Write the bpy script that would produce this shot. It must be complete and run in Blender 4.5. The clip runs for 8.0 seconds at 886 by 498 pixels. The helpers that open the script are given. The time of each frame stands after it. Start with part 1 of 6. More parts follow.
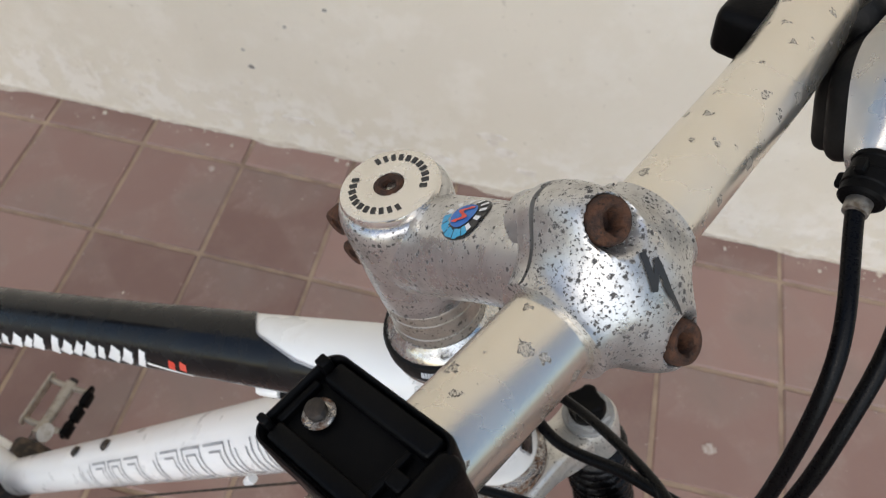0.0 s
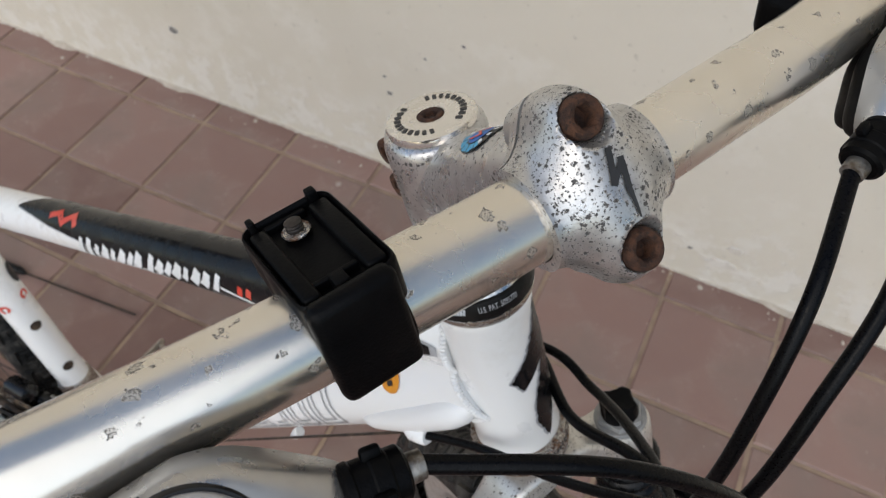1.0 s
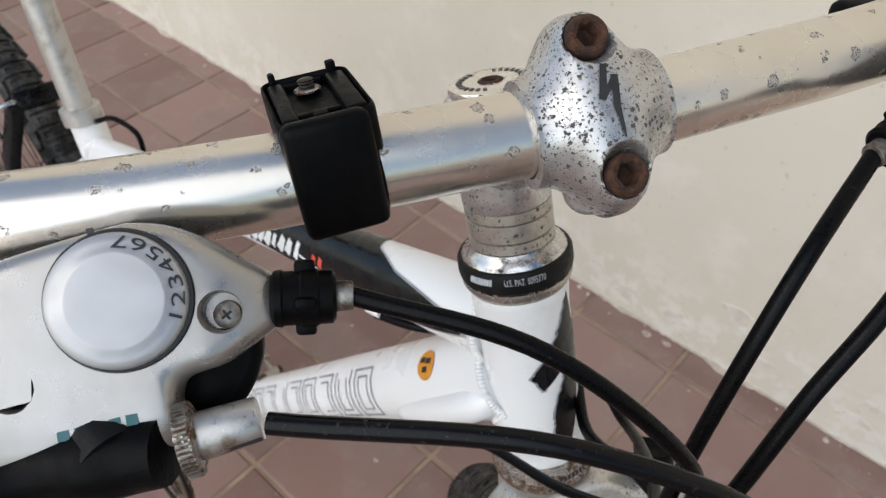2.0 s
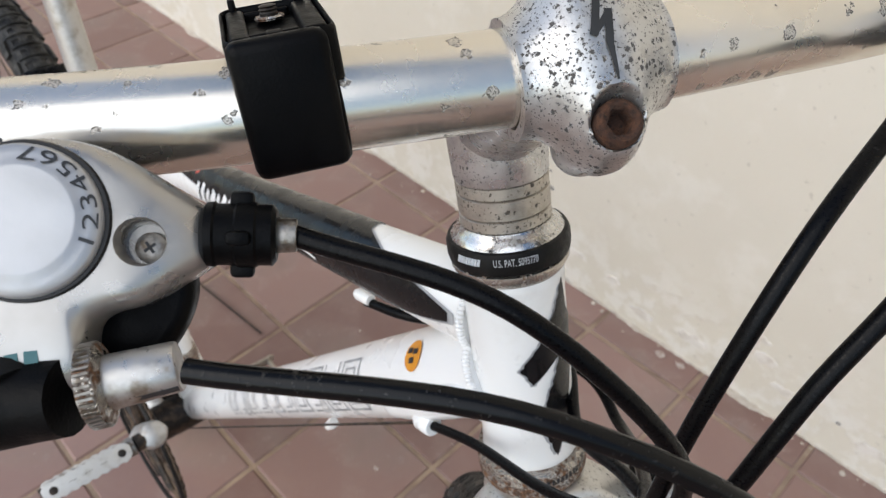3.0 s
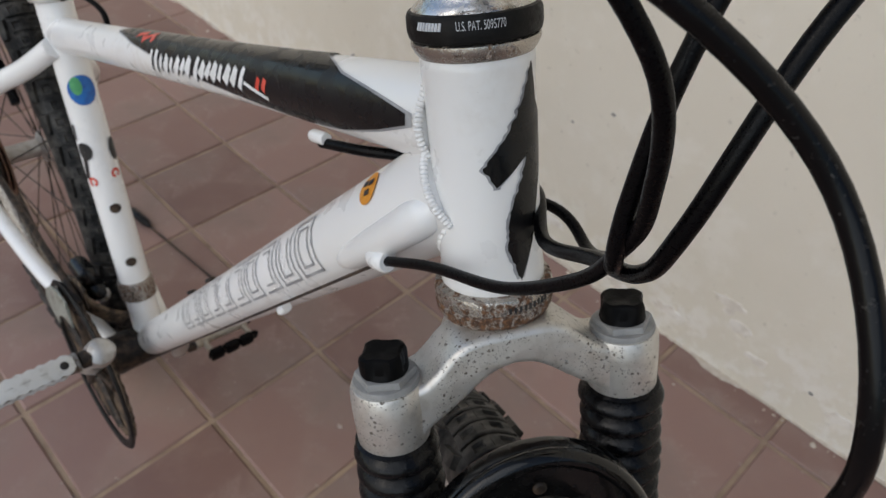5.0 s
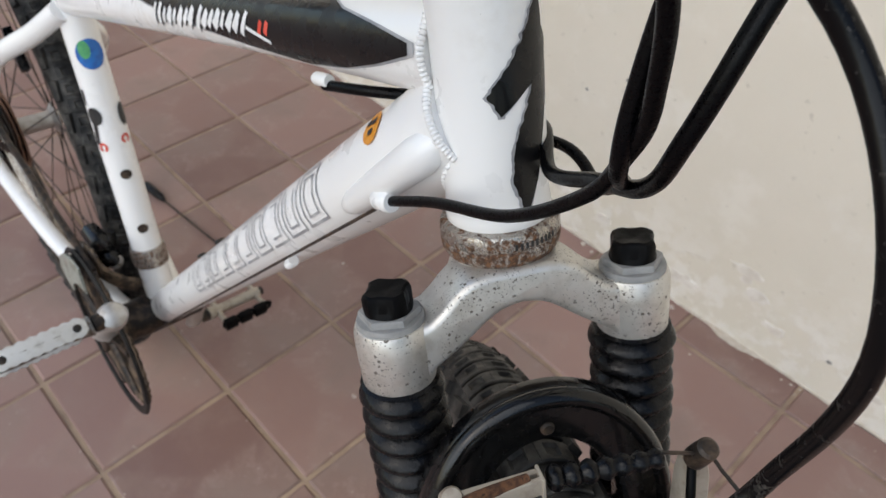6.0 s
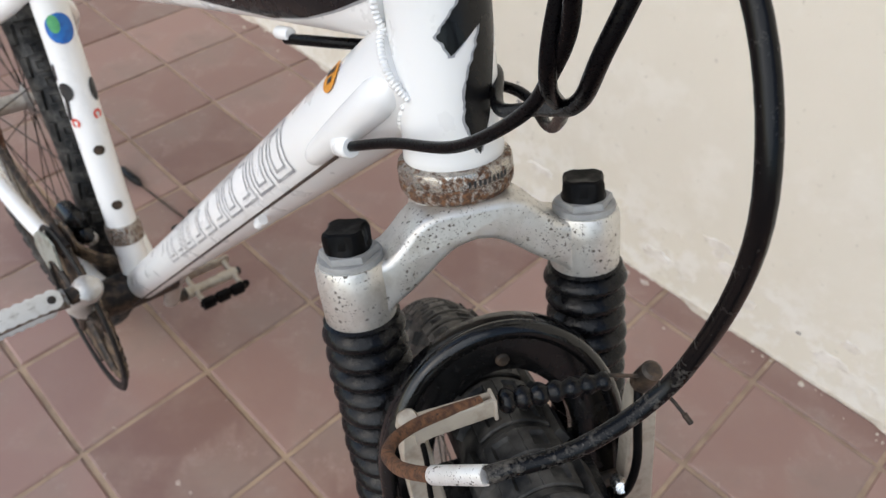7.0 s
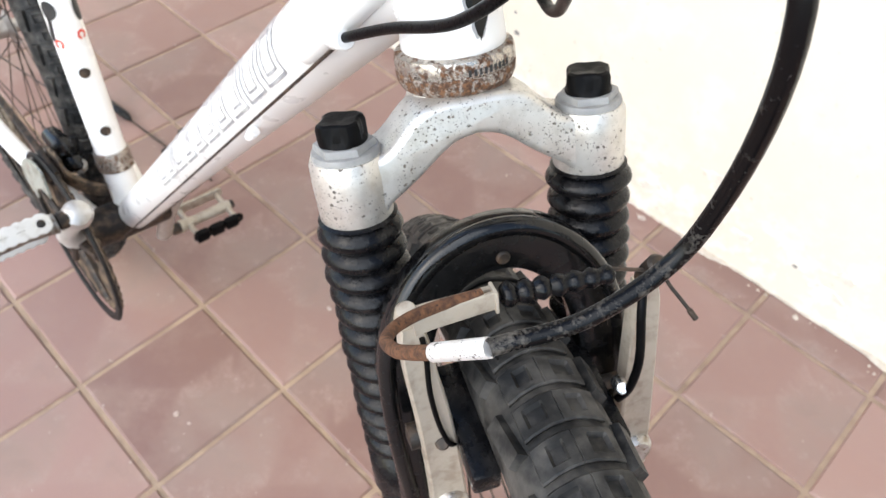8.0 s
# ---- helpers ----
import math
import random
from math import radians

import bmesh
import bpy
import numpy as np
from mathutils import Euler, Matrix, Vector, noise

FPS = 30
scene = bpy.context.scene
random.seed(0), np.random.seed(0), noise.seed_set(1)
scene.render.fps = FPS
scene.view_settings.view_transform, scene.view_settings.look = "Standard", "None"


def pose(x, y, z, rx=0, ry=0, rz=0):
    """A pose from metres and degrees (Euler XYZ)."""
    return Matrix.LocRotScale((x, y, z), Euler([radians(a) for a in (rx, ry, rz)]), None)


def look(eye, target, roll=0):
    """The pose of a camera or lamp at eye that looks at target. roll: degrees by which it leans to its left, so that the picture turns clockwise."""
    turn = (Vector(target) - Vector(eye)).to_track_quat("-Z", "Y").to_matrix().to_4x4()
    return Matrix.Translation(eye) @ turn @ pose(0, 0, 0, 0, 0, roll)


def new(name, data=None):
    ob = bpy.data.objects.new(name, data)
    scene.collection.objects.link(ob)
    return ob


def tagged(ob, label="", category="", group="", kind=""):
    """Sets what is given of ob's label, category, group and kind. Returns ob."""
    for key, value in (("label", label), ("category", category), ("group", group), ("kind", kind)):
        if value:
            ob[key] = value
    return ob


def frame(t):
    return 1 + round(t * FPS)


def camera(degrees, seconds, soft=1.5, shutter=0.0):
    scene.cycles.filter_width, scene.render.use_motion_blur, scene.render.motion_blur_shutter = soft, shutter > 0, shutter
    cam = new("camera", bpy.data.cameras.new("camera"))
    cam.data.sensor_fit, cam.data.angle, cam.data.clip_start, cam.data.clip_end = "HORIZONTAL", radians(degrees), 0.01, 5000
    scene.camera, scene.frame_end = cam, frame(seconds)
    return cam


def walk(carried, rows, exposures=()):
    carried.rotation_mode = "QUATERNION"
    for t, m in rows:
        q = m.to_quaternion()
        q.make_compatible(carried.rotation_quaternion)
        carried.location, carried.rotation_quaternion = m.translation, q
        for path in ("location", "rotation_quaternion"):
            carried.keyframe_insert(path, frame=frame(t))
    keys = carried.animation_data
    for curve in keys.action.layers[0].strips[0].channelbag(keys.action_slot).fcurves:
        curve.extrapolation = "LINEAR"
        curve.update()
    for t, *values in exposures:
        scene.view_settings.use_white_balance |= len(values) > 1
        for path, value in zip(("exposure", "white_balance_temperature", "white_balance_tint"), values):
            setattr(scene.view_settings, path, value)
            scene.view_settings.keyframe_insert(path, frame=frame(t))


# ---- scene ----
cam = camera(62.27, 8.0, 1.2)
cam.data.dof.use_dof, cam.data.dof.focus_distance, cam.data.dof.aperture_fstop = True, 0.185, 34.0
PATH = [
    (0, (0.0963, 0.0108, 1.1095), (0.0537, 0.2680, 0.6828), 4.42),
    (0.5, (0.1074, -0.0040, 1.1057), (0.0389, 0.2657, 0.6903), 3.50),
    (1, (0.1426, -0.0232, 1.1032), (0.0107, 0.2385, 0.6981), -0.66),
    (1.5, (0.1797, -0.0366, 1.0846), (-0.0243, 0.2284, 0.7130), -0.97),
    (1.7, (0.1931, -0.0413, 1.0805), (-0.0326, 0.2194, 0.7184), -1.50),
    (2.8, (0.2071, -0.0324, 1.0583), (-0.0459, 0.2129, 0.7036), -0.55),
    (3, (0.2082, -0.0298, 1.0517), (-0.0477, 0.2195, 0.7019), -0.18),
    (3.5, (0.2176, -0.0249, 1.0402), (-0.0537, 0.2329, 0.7086), -0.52),
    (4, (0.2263, -0.0348, 1.0161), (-0.0460, 0.2355, 0.6955), 1.08),
    (4.5, (0.2307, -0.0456, 0.9937), (-0.0239, 0.2232, 0.6577), 3.63),
    (5, (0.2390, -0.0466, 0.9759), (-0.0087, 0.2149, 0.6292), 3.51),
    (5.2, (0.2400, -0.0482, 0.9732), (-0.0098, 0.2087, 0.6245), 3.29),
    (6.3, (0.2594, -0.0480, 0.9573), (0.0096, 0.1974, 0.6004), 1.49),
    (6.5, (0.2683, -0.0545, 0.9612), (0.0126, 0.1885, 0.6069), 1.51),
    (7, (0.2711, -0.0559, 0.9531), (0.0337, 0.1969, 0.5929), 2.58),
    (7.5, (0.2685, -0.0601, 0.9396), (0.0461, 0.1772, 0.5598), 2.84),
    (8, (0.2762, -0.0623, 0.9323), (0.0609, 0.1744, 0.5481), 3.21),
]
EXPOSURES = [(t, stops, 6330, 7) for t, stops in ((0.0, 0.55), (0.5, 0.55), (1.0, 0.34), (1.5, 0.5), (1.7, 0.52), (2.8, 0.64), (3.0, 0.72), (3.5, 0.82), (4.0, 0.78), (4.5, 0.46), (5.0, 0.14), (5.2, 0.16), (6.3, 0.74), (6.5, 0.82), (7.0, 0.8), (7.5, 1.06), (8.0, 1.62))]
walk(cam, [(t, look(eye, target, roll)) for t, eye, target, roll in PATH], EXPOSURES)

# ---- light ----
world = bpy.data.worlds.new("world")
scene.world = world
world.use_nodes = True
wn = world.node_tree
sky = wn.nodes.new("ShaderNodeTexSky")
sky.sky_type = "NISHITA"
sky.sun_disc = False
sky.sun_elevation, sky.sun_rotation = radians(40), radians(198)
sky.air_density, sky.dust_density = 1.0, 1.5
wn.nodes["Background"].inputs["Strength"].default_value = 0.12
wn.links.new(sky.outputs["Color"], wn.nodes["Background"].inputs["Color"])
sun_data = bpy.data.lights.new("sun", "SUN")
sun_data.energy, sun_data.angle, sun_data.color = 1.0, radians(75), (1.0, 0.98, 0.95)
sun = new("sun", sun_data)
sun.matrix_world = look((2.2, -6.8, 6.0), (0, 0, 0))


# ---- materials ----
class Nodes:
    """A principled material whose inputs are wired up by short calls."""

    def __init__(self, name, rough=0.5, metal=0.0, coat=0.0):
        self.mat = bpy.data.materials.new(name)
        self.mat.use_nodes = True
        self.tree = self.mat.node_tree
        self.shader = self.tree.nodes["Principled BSDF"]
        self.shader.inputs["Roughness"].default_value = rough
        self.shader.inputs["Metallic"].default_value = metal
        self.shader.inputs["Coat Weight"].default_value = coat
        self.place = self.node("ShaderNodeTexCoord").outputs["Object"]

    def node(self, kind, **values):
        n = self.tree.nodes.new(kind)
        for key, value in values.items():
            n.inputs[key].default_value = value
        return n

    def link(self, a, b):
        self.tree.links.new(a, b)

    def noise(self, scale, detail=4.0, rough=0.55, place=None):
        n = self.node("ShaderNodeTexNoise", Scale=scale, Detail=detail, Roughness=rough)
        self.link(place or self.place, n.inputs["Vector"])
        return n.outputs["Fac"]

    def cells(self, scale, place=None, rand=1.0):
        n = self.node("ShaderNodeTexVoronoi", Scale=scale, Randomness=rand)
        self.link(place or self.place, n.inputs["Vector"])
        return n.outputs["Distance"], n.outputs["Color"]

    def ramp(self, fac, lo, hi, a=0.0, b=1.0):
        n = self.tree.nodes.new("ShaderNodeMapRange")
        n.interpolation_type = "SMOOTHSTEP"
        for key, value in (("From Min", lo), ("From Max", hi), ("To Min", a), ("To Max", b)):
            n.inputs[key].default_value = value
        self.link(fac, n.inputs["Value"])
        return n.outputs["Result"]

    def math(self, kind, a, b):
        n = self.tree.nodes.new("ShaderNodeMath")
        n.operation = kind
        for slot, value in zip(n.inputs, (a, b)):
            if isinstance(value, (int, float)):
                slot.default_value = value
            else:
                self.link(value, slot)
        return n.outputs[0]

    def mix(self, fac, a, b):
        n = self.tree.nodes.new("ShaderNodeMix")
        n.data_type = "RGBA"
        for slot, value in ((n.inputs["Factor"], fac), (n.inputs["A"], a), (n.inputs["B"], b)):
            if isinstance(value, (int, float)):
                slot.default_value = value
            elif isinstance(value, tuple):
                slot.default_value = (*value, 1.0)
            else:
                self.link(value, slot)
        return n.outputs["Result"]

    def color(self, value):
        slot = self.shader.inputs["Base Color"]
        if isinstance(value, tuple):
            slot.default_value = (*value, 1.0)
        else:
            self.link(value, slot)
        return self

    def set(self, name, value):
        slot = self.shader.inputs[name]
        if isinstance(value, (int, float)):
            slot.default_value = value
        else:
            self.link(value, slot)
        return self

    def bump(self, height, strength=0.3, distance=0.001):
        n = self.node("ShaderNodeBump", Strength=strength, Distance=distance)
        self.link(height, n.inputs["Height"])
        self.link(n.outputs["Normal"], self.shader.inputs["Normal"])
        return self


def worn(name, a, b, scale=40.0, rough=0.5, metal=0.0, coat=0.0, lo=0.35, hi=0.7, bump=0.15, grain=900.0, depth=0.0004, shine=0.5):
    """Two tones that run into each other, with a fine grain."""
    m = Nodes(name, rough, metal, coat)
    big = m.noise(scale, 5.0)
    m.color(m.mix(m.ramp(big, lo, hi), a, b))
    m.set("Roughness", m.ramp(m.noise(scale * 3), 0.3, 0.7, max(rough - 0.1, 0.03), min(rough + 0.12, 1.0)))
    m.bump(m.noise(grain, 2.0), bump, depth)
    m.set("Specular IOR Level", shine)
    return m.mat


def speckled(name, base, tint, dark, metal, rough, size, amount, patch=60.0, bump=0.4):
    """Alloy with ragged dark corrosion specks of two sizes that gather in patches, and a cloudy grey bloom."""
    m = Nodes(name, rough, metal)
    warp = m.node("ShaderNodeVectorMath")
    warp.operation = "ADD"
    shake = m.node("ShaderNodeTexNoise", Scale=1.1 / size, Detail=4.0, Roughness=0.7)
    m.link(m.place, shake.inputs["Vector"])
    scaled = m.node("ShaderNodeVectorMath")
    scaled.operation = "SCALE"
    scaled.inputs["Scale"].default_value = size * 2.2
    m.link(shake.outputs["Color"], scaled.inputs[0])
    m.link(m.place, warp.inputs[0])
    m.link(scaled.outputs[0], warp.inputs[1])
    place = warp.outputs[0]
    gather = m.noise(patch, 3.0)
    spot = None
    for grain, share in ((size * 1.7, amount), (size * 0.75, amount + 0.04)):
        dist, tone = m.cells(1.0 / grain, place)
        sep = m.node("ShaderNodeSeparateColor")
        m.link(tone, sep.inputs[0])
        pick = m.math("ADD", sep.outputs[0], m.ramp(gather, 0.3, 0.7, -0.4, 0.3))
        chosen = m.ramp(pick, 1.0 - share - 0.02, 1.0 - share + 0.02)
        radius = m.math("MULTIPLY", sep.outputs[1], 0.46)
        one = m.math("MULTIPLY", chosen, m.ramp(m.math("SUBTRACT", dist, radius), -0.10, 0.05, 1.0, 0.0))
        spot = one if spot is None else m.math("MAXIMUM", spot, one)
    bloom = m.ramp(m.noise(140.0, 6.0, 0.7), 0.40, 0.72)
    body = m.mix(bloom, base, tint)
    m.color(m.mix(m.math("MULTIPLY", spot, 0.93), body, dark))
    m.set("Metallic", m.math("MULTIPLY", m.math("SUBTRACT", 1.0, spot), metal))
    m.set("Roughness", m.math("ADD", m.ramp(m.noise(150.0, 5.0), 0.3, 0.7, rough - 0.05, rough + 0.12), m.math("MULTIPLY", spot, 0.4)))
    m.bump(m.math("SUBTRACT", m.math("MULTIPLY", m.noise(1500.0, 3.0), 0.25), spot), bump, 0.0003)
    return m.mat


def pitted_bar():
    """Champagne anodised tube with scattered blister marks and fine scratches."""
    m = Nodes("champagne_alloy", 0.27, 0.92)
    size = 0.0060
    wob = m.node("ShaderNodeTexNoise", Scale=520.0, Detail=3.0)
    m.link(m.place, wob.inputs["Vector"])
    sc = m.node("ShaderNodeVectorMath")
    sc.operation = "SCALE"
    sc.inputs["Scale"].default_value = 0.0038
    m.link(wob.outputs["Color"], sc.inputs[0])
    add = m.node("ShaderNodeVectorMath")
    add.operation = "ADD"
    m.link(m.place, add.inputs[0])
    m.link(sc.outputs[0], add.inputs[1])
    dist, tone = m.cells(1.0 / size, add.outputs[0])
    sep = m.node("ShaderNodeSeparateColor")
    m.link(tone, sep.inputs[0])
    chosen = m.ramp(sep.outputs[0], 0.34, 0.36)
    rad = m.math("ADD", 0.06, m.math("MULTIPLY", sep.outputs[1], 0.24))
    edge = m.math("ABSOLUTE", m.math("SUBTRACT", dist, rad), 0.0)
    ring = m.math("MULTIPLY", chosen, m.ramp(edge, 0.015, 0.065, 1.0, 0.0))
    ring = m.math("MULTIPLY", ring, m.ramp(m.noise(1900.0, 3.0), 0.42, 0.56))
    inside = m.math("MULTIPLY", chosen, m.ramp(m.math("SUBTRACT", dist, rad), -0.03, 0.03, 1.0, 0.0))
    body = m.mix(m.ramp(m.noise(25.0, 3.0), 0.35, 0.7), (0.75, 0.69, 0.595), (0.80, 0.75, 0.67))
    crust = m.math("MULTIPLY", inside, m.ramp(m.noise(2400.0, 3.0), 0.48, 0.60))
    body = m.mix(m.math("MULTIPLY", inside, 0.40), body, (0.52, 0.48, 0.42))
    ring = m.math("MAXIMUM", ring, m.math("MULTIPLY", crust, 0.8))
    m.color(m.mix(ring, body, (0.085, 0.07, 0.055)))
    m.set("Metallic", m.math("SUBTRACT", 0.92, m.math("MULTIPLY", ring, 0.7)))
    m.set("Roughness", m.math("ADD", m.ramp(m.noise(40.0, 5.0), 0.3, 0.7, 0.22, 0.29), m.math("MULTIPLY", inside, 0.15)))
    m.bump(m.math("SUBTRACT", m.math("MULTIPLY", m.noise(2600.0, 2.0), 0.025), m.math("MAXIMUM", ring, m.math("MULTIPLY", inside, 0.3))), 0.28, 0.0002)
    return m.mat


def scuffed_housing():
    """Black cable housing with fine pale scuffs that grow towards its worn lower end."""
    m = Nodes("scuffed_housing", 0.3)
    sep = m.node("ShaderNodeSeparateXYZ")
    m.link(m.place, sep.inputs[0])
    worn_end = m.ramp(sep.outputs["Z"], 0.775, 0.84, 1.0, 0.0)
    streak = m.math("ADD", m.math("MULTIPLY", m.noise(150.0, 6.0, 0.7), 0.6), m.math("MULTIPLY", m.noise(700.0, 4.0, 0.6), 0.4))
    pale = m.ramp(m.math("ADD", streak, m.math("MULTIPLY", worn_end, 0.09)), 0.57, 0.74)
    fine = m.ramp(m.noise(900.0, 3.0), 0.66, 0.72)
    body = m.mix(m.math("MULTIPLY", pale, 0.8), (0.0022, 0.0022, 0.0026), (0.105, 0.095, 0.082))
    m.color(m.mix(m.math("MULTIPLY", fine, 0.35), body, (0.09, 0.085, 0.08)))
    m.set("Specular IOR Level", 0.2)
    m.set("Roughness", m.math("ADD", 0.26, m.math("MULTIPLY", pale, 0.3)))
    m.bump(m.noise(700.0, 3.0), 0.2, 0.0003)
    return m.mat


def rusty(name, a=(0.075, 0.028, 0.014), b=(0.22, 0.085, 0.03), c=(0.03, 0.015, 0.01)):
    m = Nodes(name, 0.85, 0.15)
    body = m.mix(m.ramp(m.noise(350.0, 6.0), 0.35, 0.65), a, b)
    body = m.mix(m.ramp(m.noise(900.0, 4.0), 0.55, 0.7), body, c)
    m.color(body)
    m.bump(m.noise(1500.0, 5.0), 0.9, 0.0006)
    return m.mat


def rusted_chrome(name="rusted_chrome", lo=0.52, hi=0.62):
    """Plated steel that rust is eating from below."""
    m = Nodes(name, 0.3, 0.9)
    eat = m.ramp(m.noise(260.0, 7.0, 0.7), lo, hi)
    rust = m.mix(m.ramp(m.noise(500.0, 4.0), 0.4, 0.65), (0.06, 0.028, 0.014), (0.19, 0.092, 0.042))
    m.color(m.mix(eat, (0.46, 0.425, 0.38), rust))
    m.set("Metallic", m.math("SUBTRACT", 0.9, m.math("MULTIPLY", eat, 0.85)))
    m.set("Roughness", m.math("ADD", 0.25, m.math("MULTIPLY", eat, 0.55)))
    m.bump(m.math("ADD", eat, m.noise(900.0, 4.0)), 0.6, 0.0005)
    return m.mat


def white_paint():
    m = Nodes("white_frame_paint", 0.32, 0.0, 0.5)
    dirt = m.math("MULTIPLY", m.ramp(m.noise(9.0, 6.0, 0.65), 0.52, 0.72), m.ramp(m.noise(160.0, 5.0), 0.35, 0.65))
    body = m.mix(m.ramp(m.noise(4.0, 2.0), 0.4, 0.65), (0.86, 0.852, 0.835), (0.81, 0.80, 0.765))
    body = m.mix(m.math("MULTIPLY", dirt, 0.35), body, (0.42, 0.34, 0.24))
    chip = m.ramp(m.noise(420.0, 3.0), 0.76, 0.79)
    m.color(m.mix(chip, body, (0.12, 0.10, 0.08)))
    m.set("Roughness", m.ramp(m.noise(35.0, 5.0), 0.3, 0.7, 0.25, 0.45))
    m.bump(m.noise(260.0, 2.0), 0.06, 0.0004)
    return m.mat


def wall_plaster():
    m = Nodes("cream_plaster", 0.78)
    big = m.ramp(m.noise(1.3, 6.0, 0.6), 0.35, 0.7)
    body = m.mix(big, (0.63, 0.572, 0.468), (0.69, 0.632, 0.53))
    body = m.mix(m.math("MULTIPLY", m.ramp(m.noise(9.0, 7.0, 0.65), 0.50, 0.70), 0.30), body, (0.80, 0.76, 0.69))
    body = m.mix(m.math("MULTIPLY", m.ramp(m.noise(3.1, 8.0, 0.7), 0.56, 0.76), 0.14), body, (0.50, 0.45, 0.37))
    body = m.mix(m.math("MULTIPLY", m.ramp(m.noise(75.0, 4.0, 0.6), 0.66, 0.72), 0.45), body, (0.42, 0.37, 0.30))
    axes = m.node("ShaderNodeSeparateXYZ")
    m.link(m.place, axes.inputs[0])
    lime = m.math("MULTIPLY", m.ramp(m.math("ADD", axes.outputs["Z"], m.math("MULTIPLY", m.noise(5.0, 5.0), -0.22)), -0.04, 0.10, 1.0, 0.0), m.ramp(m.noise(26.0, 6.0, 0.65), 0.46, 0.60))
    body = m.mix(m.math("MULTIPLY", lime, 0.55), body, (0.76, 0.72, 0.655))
    dist, tone = m.cells(7.0)
    sep = m.node("ShaderNodeSeparateColor")
    m.link(tone, sep.inputs[0])
    mark = m.math("MULTIPLY", m.ramp(sep.outputs[0], 0.88, 0.90), m.ramp(m.math("ADD", dist, m.math("MULTIPLY", m.noise(60.0, 3.0), 0.12)), 0.07, 0.13, 1.0, 0.0))
    body = m.mix(m.math("MULTIPLY", mark, 0.40), body, (0.33, 0.30, 0.26))
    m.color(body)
    lumps = m.math("ADD", m.math("MULTIPLY", m.noise(6.0, 6.0, 0.6), 2.5), m.math("ADD", m.noise(18.0, 5.0), m.math("MULTIPLY", m.noise(120.0, 5.0), 0.3)))
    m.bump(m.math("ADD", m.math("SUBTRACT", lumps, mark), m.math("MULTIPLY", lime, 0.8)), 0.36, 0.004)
    return m.mat


def clay_tile():
    m = Nodes("red_clay_paver", 0.62)
    info = m.node("ShaderNodeObjectInfo")
    isle = m.node("ShaderNodeNewGeometry")
    pick = m.math("FRACT", m.math("ADD", info.outputs["Random"], isle.outputs["Random Per Island"]), 0.0)
    base = m.mix(pick, (0.190, 0.108, 0.086), (0.300, 0.184, 0.150))
    dust = m.ramp(m.noise(7.0, 7.0, 0.62), 0.40, 0.72)
    body = m.mix(m.math("MULTIPLY", dust, 0.5), base, (0.33, 0.238, 0.19))
    bloom = m.math("MULTIPLY", m.ramp(m.noise(22.0, 7.0, 0.68), 0.50, 0.70), m.ramp(m.noise(4.5, 3.0), 0.40, 0.62))
    body = m.mix(m.math("MULTIPLY", bloom, 0.55), body, (0.40, 0.30, 0.25))
    damp = m.ramp(m.noise(11.0, 6.0, 0.6), 0.56, 0.72)
    body = m.mix(m.math("MULTIPLY", damp, 0.35), body, (0.125, 0.072, 0.058))
    grey = m.ramp(m.noise(3.2, 4.0), 0.5, 0.7)
    body = m.mix(m.math("MULTIPLY", grey, 0.6), body, (0.225, 0.165, 0.135))
    dist, tone = m.cells(13.0)
    sep = m.node("ShaderNodeSeparateColor")
    m.link(tone, sep.inputs[0])
    drop = m.math("MULTIPLY", m.ramp(sep.outputs[0], 0.74, 0.76), m.ramp(m.math("ADD", dist, m.math("MULTIPLY", m.noise(160.0, 2.0), 0.1)), 0.11, 0.16, 1.0, 0.0))
    drop = m.math("MAXIMUM", drop, m.math("MULTIPLY", m.ramp(m.noise(90.0, 3.0), 0.70, 0.75), 0.6))
    m.color(m.mix(m.math("MULTIPLY", drop, 0.8), body, (0.62, 0.55, 0.47)))
    m.set("Roughness", m.ramp(dust, 0.0, 1.0, 0.5, 0.8))
    m.bump(m.math("ADD", m.noise(60.0, 6.0), m.math("MULTIPLY", m.noise(500.0, 3.0), 0.4)), 0.3, 0.0015)
    return m.mat


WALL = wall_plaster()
TILE = clay_tile()
GROUT = worn("sand_joint", (0.40, 0.292, 0.200), (0.26, 0.182, 0.130), 16.0, 0.9, bump=0.8, grain=300.0, depth=0.002)
STEM = speckled("corroded_alloy", (0.62, 0.61, 0.595), (0.47, 0.46, 0.45), (0.034, 0.030, 0.027), 0.88, 0.28, 0.0010, 0.44, 60.0, 0.5)
FACE = speckled("pitted_alloy", (0.60, 0.585, 0.56), (0.45, 0.43, 0.405), (0.034, 0.029, 0.025), 0.85, 0.31, 0.00095, 0.90, 80.0, 0.6)
CROWN = speckled("silver_lacquer", (0.64, 0.615, 0.57), (0.52, 0.49, 0.44), (0.07, 0.055, 0.04), 0.7, 0.36, 0.0011, 0.36)
SPACER = speckled("tarnished_spacer", (0.50, 0.46, 0.40), (0.36, 0.32, 0.27), (0.05, 0.04, 0.03), 0.8, 0.36, 0.0012, 0.50)
FLAKED = speckled("flaking_plate", (0.74, 0.73, 0.71), (0.62, 0.60, 0.57), (0.10, 0.08, 0.07), 0.45, 0.36, 0.0010, 0.42)
BAR = pitted_bar()
RUST = rusty("rust", (0.034, 0.016, 0.010), (0.092, 0.038, 0.018), (0.015, 0.009, 0.006))
ORANGE_RUST = rusty("orange_rust", (0.060, 0.026, 0.013), (0.155, 0.070, 0.032), (0.035, 0.017, 0.010))
